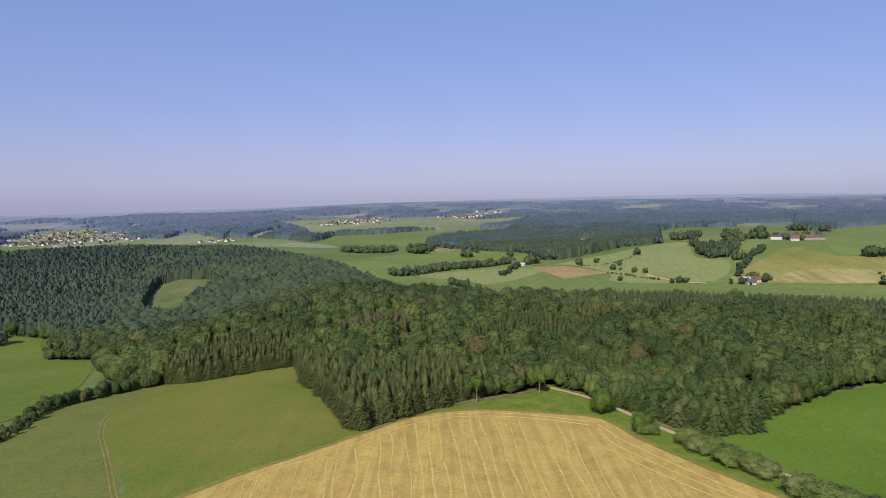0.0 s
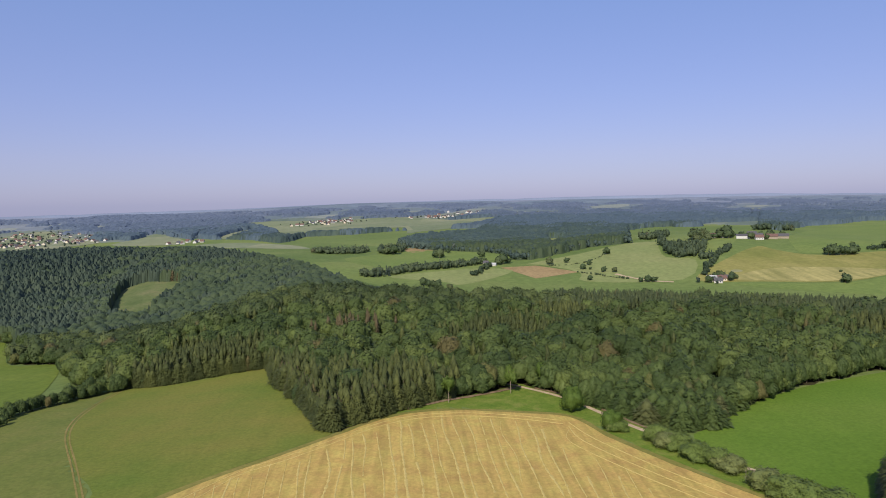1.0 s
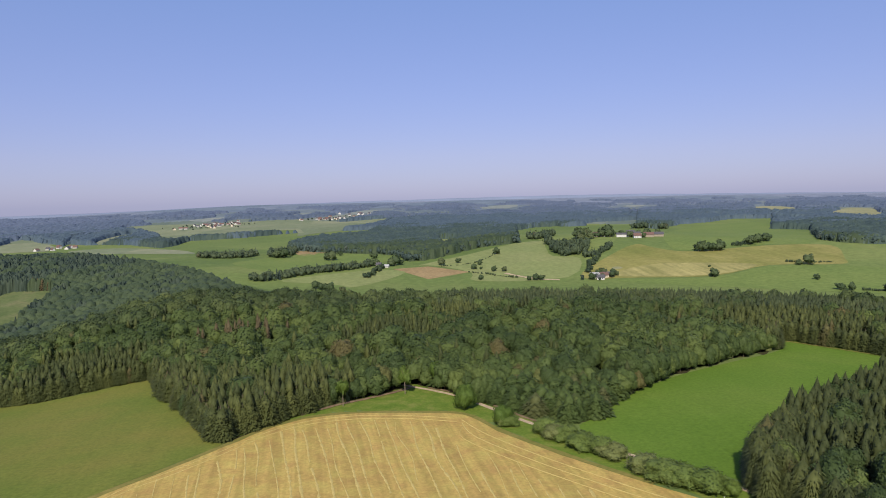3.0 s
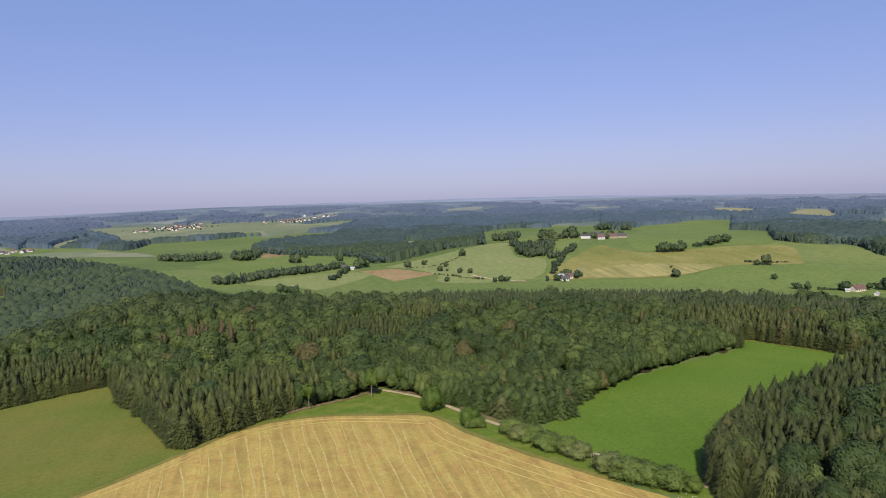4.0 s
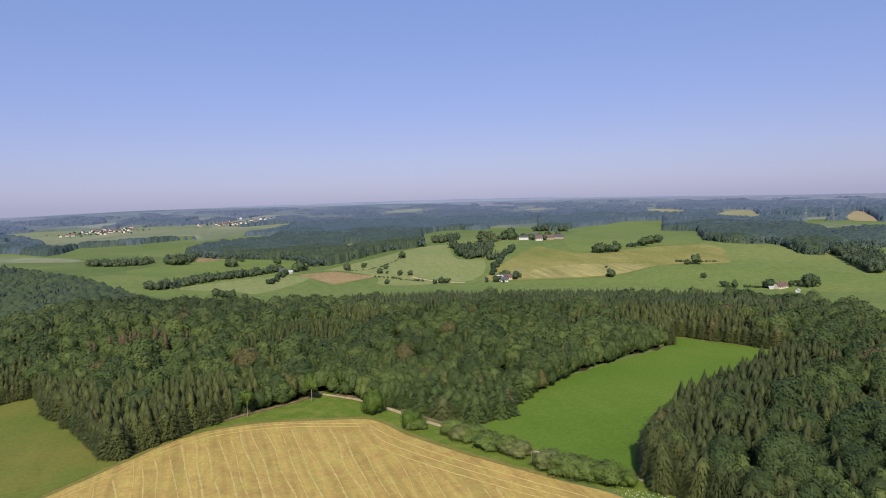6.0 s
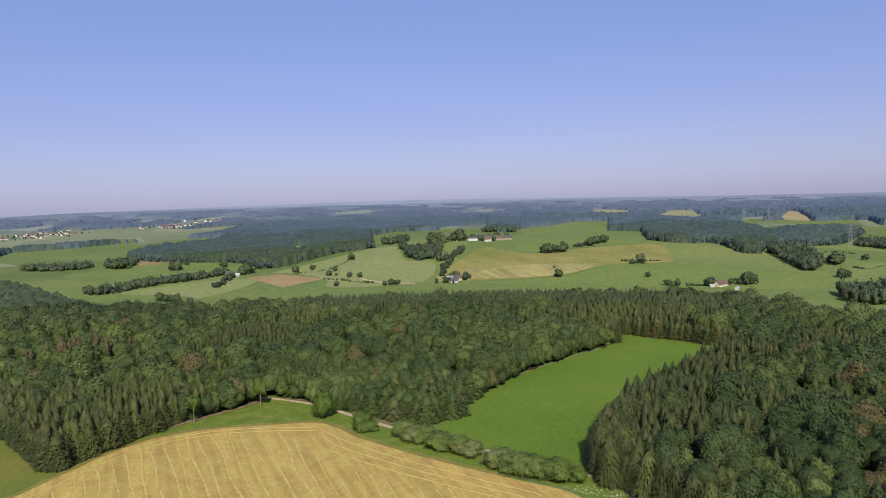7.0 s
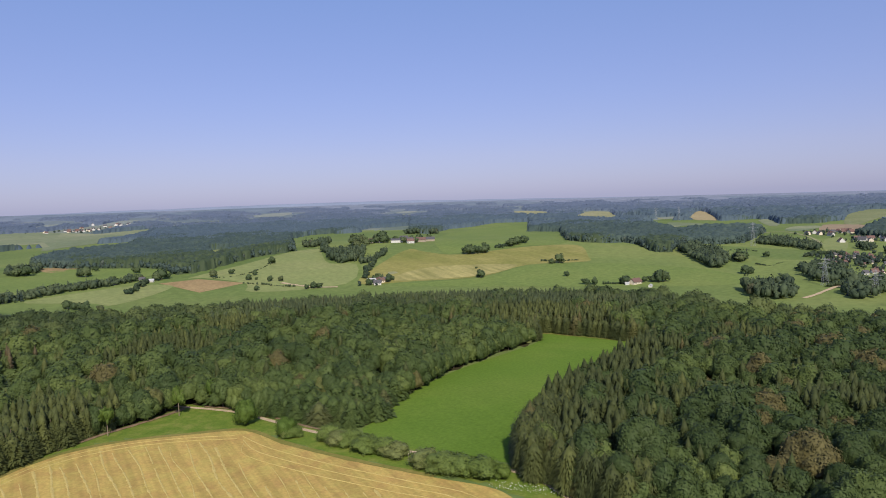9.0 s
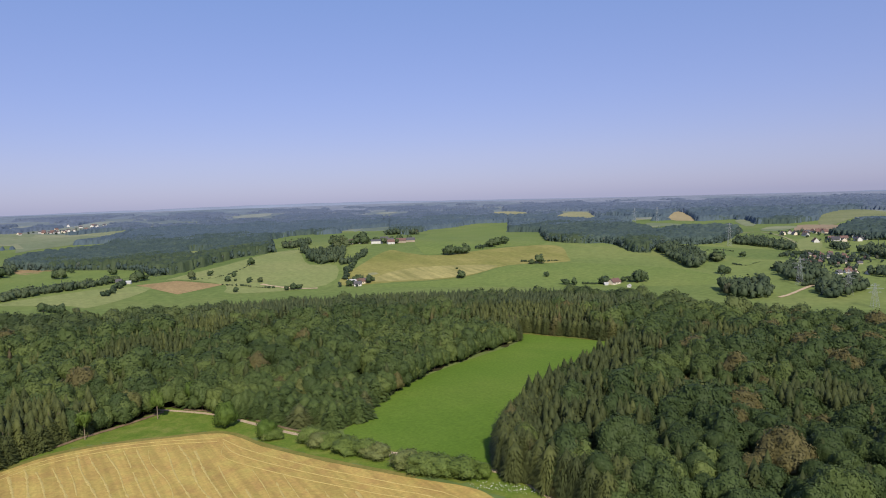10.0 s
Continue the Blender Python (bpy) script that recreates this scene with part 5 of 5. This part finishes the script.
def house(x, y, turn, wide, long, eaves, ridge, wall, roof, label, category="house", group="", windows=0, chimney=True):
    """A gabled building: walls, a roof of two slopes with eaves, chimney, windows and a door."""
    root = tagged(new("farmhouse" if category == "house" else "barn"), label, category, group)
    bm = bmesh.new()
    w, l = wide / 2, long / 2
    b = [bm.verts.new(p) for p in ((-w, -l, -1.5), (w, -l, -1.5), (w, l, -1.5), (-w, l, -1.5), (-w, -l, eaves), (w, -l, eaves), (w, l, eaves), (-w, l, eaves), (0, -l, ridge - 0.15), (0, l, ridge - 0.15))]
    for f in ((0, 1, 5, 8, 4), (2, 3, 7, 9, 6), (1, 2, 6, 5), (3, 0, 4, 7), (3, 2, 1, 0)):
        bm.faces.new([b[k] for k in f])
    part("wall", bm, wall, root)
    bm = bmesh.new()
    o, drop, th = 0.6, 0.6 * (ridge - eaves) / w, 0.3
    top = [bm.verts.new(p) for p in ((-w - o, -l - o, eaves - drop), (0, -l - o, ridge), (w + o, -l - o, eaves - drop), (-w - o, l + o, eaves - drop), (0, l + o, ridge), (w + o, l + o, eaves - drop))]
    up = [bm.verts.new(v.co + Vector((0, 0, th))) for v in top]
    for f in ((0, 1, 4, 3), (1, 2, 5, 4)):
        bm.faces.new([up[k] for k in f][::-1])
        bm.faces.new([top[k] for k in f])
    for a, c in ((0, 1), (1, 2), (2, 5), (5, 4), (4, 3), (3, 0)):
        bm.faces.new((top[a], top[c], up[c], up[a]))
    bmesh.ops.recalc_face_normals(bm, faces=bm.faces[:])
    roof_part = part("roof", bm, roof, root)
    if chimney:
        bm = bmesh.new()
        box(bm, w * 0.2, w * 0.2 + 0.8, -0.4, 0.4, ridge - 1.2, ridge + 1.3)
        part("chimney", bm, M_TILE, roof_part)
    if windows:
        bm = bmesh.new()
        box(bm, -0.55, 0.55, -0.05, 0.05, -0.7, 0.7)
        pane = part("window", bm, M_GLASS, root)
        n = 0
        for s in (-1, 1):
            for k in range(windows):
                for z in np.arange(1.6, eaves - 0.6, 2.7):
                    ob = pane if n == 0 else pane.copy()
                    if n:
                        scene.collection.objects.link(ob)
                    ob.matrix_basis = pose(s * (w + 0.02), -l + long * (k + 0.5) / windows, z, 0, 0, 90)
                    n += 1
        bm = bmesh.new()
        box(bm, -0.6, 0.6, -l - 0.06, -l + 0.04, -0.2, 2.1)
        part("door", bm, M_WOOD, root)
    root.matrix_basis = pose(x, y, ground(x, y), 0, 0, turn)
    return root


FARM = "buildings of the hill farm"
house(568, 1201, 65, 10, 22, 4.8, 7.4, M_RENDER, M_SLATE, "long white barn with a dark slate roof", "barn", FARM, 0, False)
house(545, 1230, 80, 9, 14, 4.4, 8.2, M_RENDER, M_SLATE, "white farmhouse with a dark slate roof", "house", FARM, 3)
house(530, 1236, 20, 8, 11, 4.0, 7.6, M_CREAM, M_TILE, "cream house with a red tiled roof", "house", FARM, 2)
house(598, 1232, 65, 9, 15, 5.4, 9.2, M_RENDER, M_SLATE, "white house with a dark roof above the farmyard", "house", FARM, 3)
house(592, 1196, 65, 9.5, 14, 4.6, 8.8, M_RENDER, M_SLATE, "white farmhouse with a dark roof in the farmyard", "house", FARM, 3)
house(584, 1176, 75, 8.5, 13, 4.2, 8.0, M_RENDER, M_TILE, "white house with a red roof beside the yard", "house", FARM, 3)
house(610, 1184, 60, 10, 18, 4.4, 8.4, M_WOOD, M_TILE, "brown timber barn with a dull red roof", "barn", FARM, 0, False)
house(632, 1190, 70, 10, 18, 4.2, 8.0, M_WOOD, M_SLATE, "dark timber barn with a slate roof at the farm's edge", "barn", FARM, 0, False)
HAMLET = "houses of the valley hamlet"
house(388, 908, 70, 8, 12, 3.6, 7.2, M_RENDER, M_SHEET, "white house with a pale roof in the valley hamlet", "house", HAMLET, 2)
house(400, 906, 100, 8, 12, 3.6, 7.2, M_CREAM, M_TILE, "cream house with a red roof in the valley hamlet", "house", HAMLET, 2)
house(411, 907, 60, 8, 11, 3.4, 6.6, M_WOOD, M_SLATE, "brown timber shed in the valley hamlet", "barn", HAMLET, 0, False)
house(392, 896, 60, 7, 10, 3.2, 6.4, M_RENDER, M_SLATE, "small white house with a dark roof in the valley hamlet", "house", HAMLET, 2)
PAIR = "houses below the tree row"
house(113, 1126, 70, 6, 8, 2.8, 5.8, M_RENDER, M_SLATE, "white cottage with a dark roof below the tree row", "house", PAIR, 2)
house(124, 1110, 60, 5, 7, 2.2, 4.4, M_RENDER, M_SHEET, "small white barn with a light roof", "barn", PAIR, 0, False)
house(75, 1117, 80, 4, 5, 2.2, 3.8, M_RENDER, M_SHEET, "small white shed beside the tree row", "barn", PAIR, 0, False)
EASTFARM = "buildings behind the spruce wood"
house(678, 693, 100, 9, 17, 3.4, 7.6, M_CREAM, M_TILE, "farmhouse with a weathered pinkish roof", "house", EASTFARM, 5)
house(664, 694, 60, 4, 5, 2.4, 4.0, M_RENDER, M_SHEET, "small white shed beside the farmhouse", "barn", EASTFARM, 0, False)
house(676, 664, 120, 4, 6, 2.4, 4.0, M_RENDER, M_SHEET, "small white outbuilding behind the wood", "barn", EASTFARM, 0, False)


def village(cx, cy, rx, ry, count, group, seed, bright=0.6, size=1.0):
    r = np.random.default_rng(seed)
    done = []
    while len(done) < count:
        x, y = cx + r.normal(0, rx), cy + r.normal(0, ry)
        if any(abs(x - a) < 16 and abs(y - b) < 16 for a, b in done):
            continue
        done.append((x, y))
        red = r.random() < 0.5
        white = r.random() < bright
        house(x, y, r.uniform(0, 180), (7 + 3 * r.random()) * size, (9 + 5 * r.random()) * size, (2.8 + 1.2 * r.random()) * size, (6.5 + 1.8 * r.random()) * size, M_RENDER if white else M_CREAM,
              M_TILE if red else M_SLATE, ("white" if white else "cream") + " village house with a " + ("red tiled" if red else "dark slate") + " roof", "house", group)


village(1121, 672, 13, 12, 8, "houses of the east village", 1, 0.4, 0.66)
village(1064, 617, 22, 16, 20, "houses of the east village", 11, 0.3, 0.62)
village(958, 528, 8, 9, 5, "houses of the east village", 12, 0.6, 0.75)
village(1462, 926, 30, 16, 12, "houses on the rise above the village", 2, 0.6)
village(1373, 796, 22, 12, 8, "houses beside the far wood", 3, 0.95, 1.1)
village(-1191, 2090, 75, 40, 26, "houses of the west village", 4, 0.6, 1.0)
village(-1270, 2390, 80, 70, 24, "houses of the west village", 14, 0.6, 1.0)
village(-1400, 2700, 90, 120, 20, "houses on the slope of the west village", 15, 0.5, 1.0)
village(-1074, 2310, 45, 60, 18, "houses on the edge of the west village", 5, 0.6, 1.0)
village(-351, 2860, 55, 75, 34, "houses of the hilltop village", 6, 0.7, 1.05)
village(100, 3060, 60, 60, 22, "houses of the far village", 7, 0.5, 1.1)
village(255, 3340, 40, 50, 8, "houses beyond the far village", 17, 0.8, 1.3)
village(-661, 2066, 22, 25, 8, "houses under the far slope", 8, 0.85, 1.1)


for cx_, cy_, rx_, ry_, n in ((1075, 628, 34, 34, 90), (1464, 924, 40, 25, 24), (1380, 800, 35, 20, 24), (-1191, 2110, 110, 60, 60), (-1280, 2400, 110, 100, 60), (-1400, 2700, 110, 130, 60), (-351, 2860, 80, 90, 50), (100, 3060, 90, 70, 50),
                              (575, 1262, 34, 10, 16), (400, 905, 16, 9, 8), (530, 1262, 18, 12, 12), (1010, 590, 30, 24, 24)):
    p = np.stack([rng.normal(cx_, rx_, n), rng.normal(cy_, ry_, n)], 1)
    plant("garden_trees", LOW, crown_spots(p[:, 0], p[:, 1], 3.6, 9.0, 60, True), M_HILL, "scattered dark trees among the houses", "trees")

# ---- power line ----
def pylon(x, y, tall, turn):
    root = tagged(new("power_pylon"), "grey lattice steel power pylon among fields", "pylon", "pylons of the power line")

    def bar(bm, a, b, r):
        a, b = Vector(a), Vector(b)
        q = (b - a).to_track_quat("Z", "Y").to_matrix()
        rows = [[bm.verts.new(p + q @ Vector((sx * r, sy * r, 0))) for sx, sy in ((-1, -1), (1, -1), (1, 1), (-1, 1))] for p in (a, b)]
        for k in range(4):
            bm.faces.new((rows[0][k], rows[0][(k + 1) % 4], rows[1][(k + 1) % 4], rows[1][k]))

    def half(z):
        return 3.2 * (1 - z / tall) + 0.45

    corners = ((-1, -1), (1, -1), (1, 1), (-1, 1))
    for sx, sy in corners:
        bm = bmesh.new()
        bar(bm, (sx * half(0), sy * half(0), -1), (sx * half(tall), sy * half(tall), tall), 0.075)
        part("leg", bm, M_STEEL, root)
    bm = bmesh.new()
    levels = np.linspace(0, tall * 0.97, 10)
    for lo, hi in zip(levels, levels[1:]):
        for (ax, ay), (cx_, cy_) in zip(corners, corners[1:] + corners[:1]):
            bar(bm, (ax * half(lo), ay * half(lo), lo), (cx_ * half(hi), cy_ * half(hi), hi), 0.035)
            bar(bm, (cx_ * half(lo), cy_ * half(lo), lo), (ax * half(hi), ay * half(hi), hi), 0.035)
    part("bracing", bm, M_STEEL, root)
    for z, reach in ((tall * 0.62, 7.0), (tall * 0.77, 9.0), (tall * 0.91, 5.5)):
        bm = bmesh.new()
        for s in (-1, 1):
            for t in (-1, 1):
                bar(bm, (s * half(z), t * half(z), z), (s * reach, 0, z + 0.3), 0.05)
                bar(bm, (s * half(z + 2), t * half(z + 2), z + 2), (s * reach, 0, z + 0.3), 0.04)
        part("crossarm", bm, M_STEEL, root)
    root.matrix_basis = pose(x, y, ground(x, y), 0, 0, turn)


for x, y, tall in ((1727, 1578, 46), (1640, 1590, 46), (1138, 862, 44), (839, 531, 36), (818, 457, 30), (770, 402, 26)):
    pylon(x, y, tall, -35)

# ---- small things by the track ----
gate = tagged(new("pole_frame"), "thin pale wooden poles standing by the hedge gap", "pole")
for name, a, b in (("post", (0, 0, -0.3), (0.5, 1.2, 4.2)), ("post", (1.6, -0.6, -0.3), (1.7, -0.6, 1.6)), ("rail", (0.15, 0.3, 1.2), (1.65, -0.6, 1.3))):
    bm = bmesh.new()
    a, b = Vector(a), Vector(b)
    q = (b - a).to_track_quat("Z", "Y").to_matrix()
    rows = [[bm.verts.new(p + q @ Vector((math.cos(k) * 0.09, math.sin(k) * 0.09, 0))) for k in np.arange(8) * 0.7854] for p in (a, b)]
    for k in range(8):
        bm.faces.new((rows[0][k], rows[0][(k + 1) % 8], rows[1][(k + 1) % 8], rows[1][k]))
    bm.faces.new(rows[1])
    part(name, bm, M_WOOD, gate)
gate.matrix_basis = pose(113.5, 235, ground(113.5, 235))


def tufts(name, spots_, size, material, label, category, lift):
    """Many small leaning blades or flower heads as one object."""
    spots_ = np.asarray(spots_, float)
    n = len(spots_)
    base = np.stack([spots_[:, 0], spots_[:, 1], height(spots_[:, 0], spots_[:, 1]) + lift * rng.random(n)], 1)
    u = rng.normal(size=(n, 3)) * (1, 1, 0.35)
    u /= np.linalg.norm(u, axis=1)[:, None]
    w = np.cross(u, rng.normal(size=(n, 3)) * (0.4, 0.4, 1))
    w /= np.linalg.norm(w, axis=1)[:, None]
    s = size * (0.6 + 0.8 * rng.random((n, 1)))
    v = np.stack([base - u * s, base + u * s, base + w * s * 1.4], 1).reshape(-1, 3)
    return tagged(new(name, tri_mesh(name, v, np.arange(3 * n).reshape(-1, 3), material)), label, category, kind="stuff")


p = np.array([(x, y) for x, y in zip(rng.uniform(128, 148, 700), rng.uniform(176, 204, 700)) if abs((x - 135) * 0.75 + (y - 194) * 0.62) < 3.2])
tufts("white_flowers", p, 0.2, M_FLOWER, "white umbel flowers in tall grass beside the track", "flowers", 0.9)
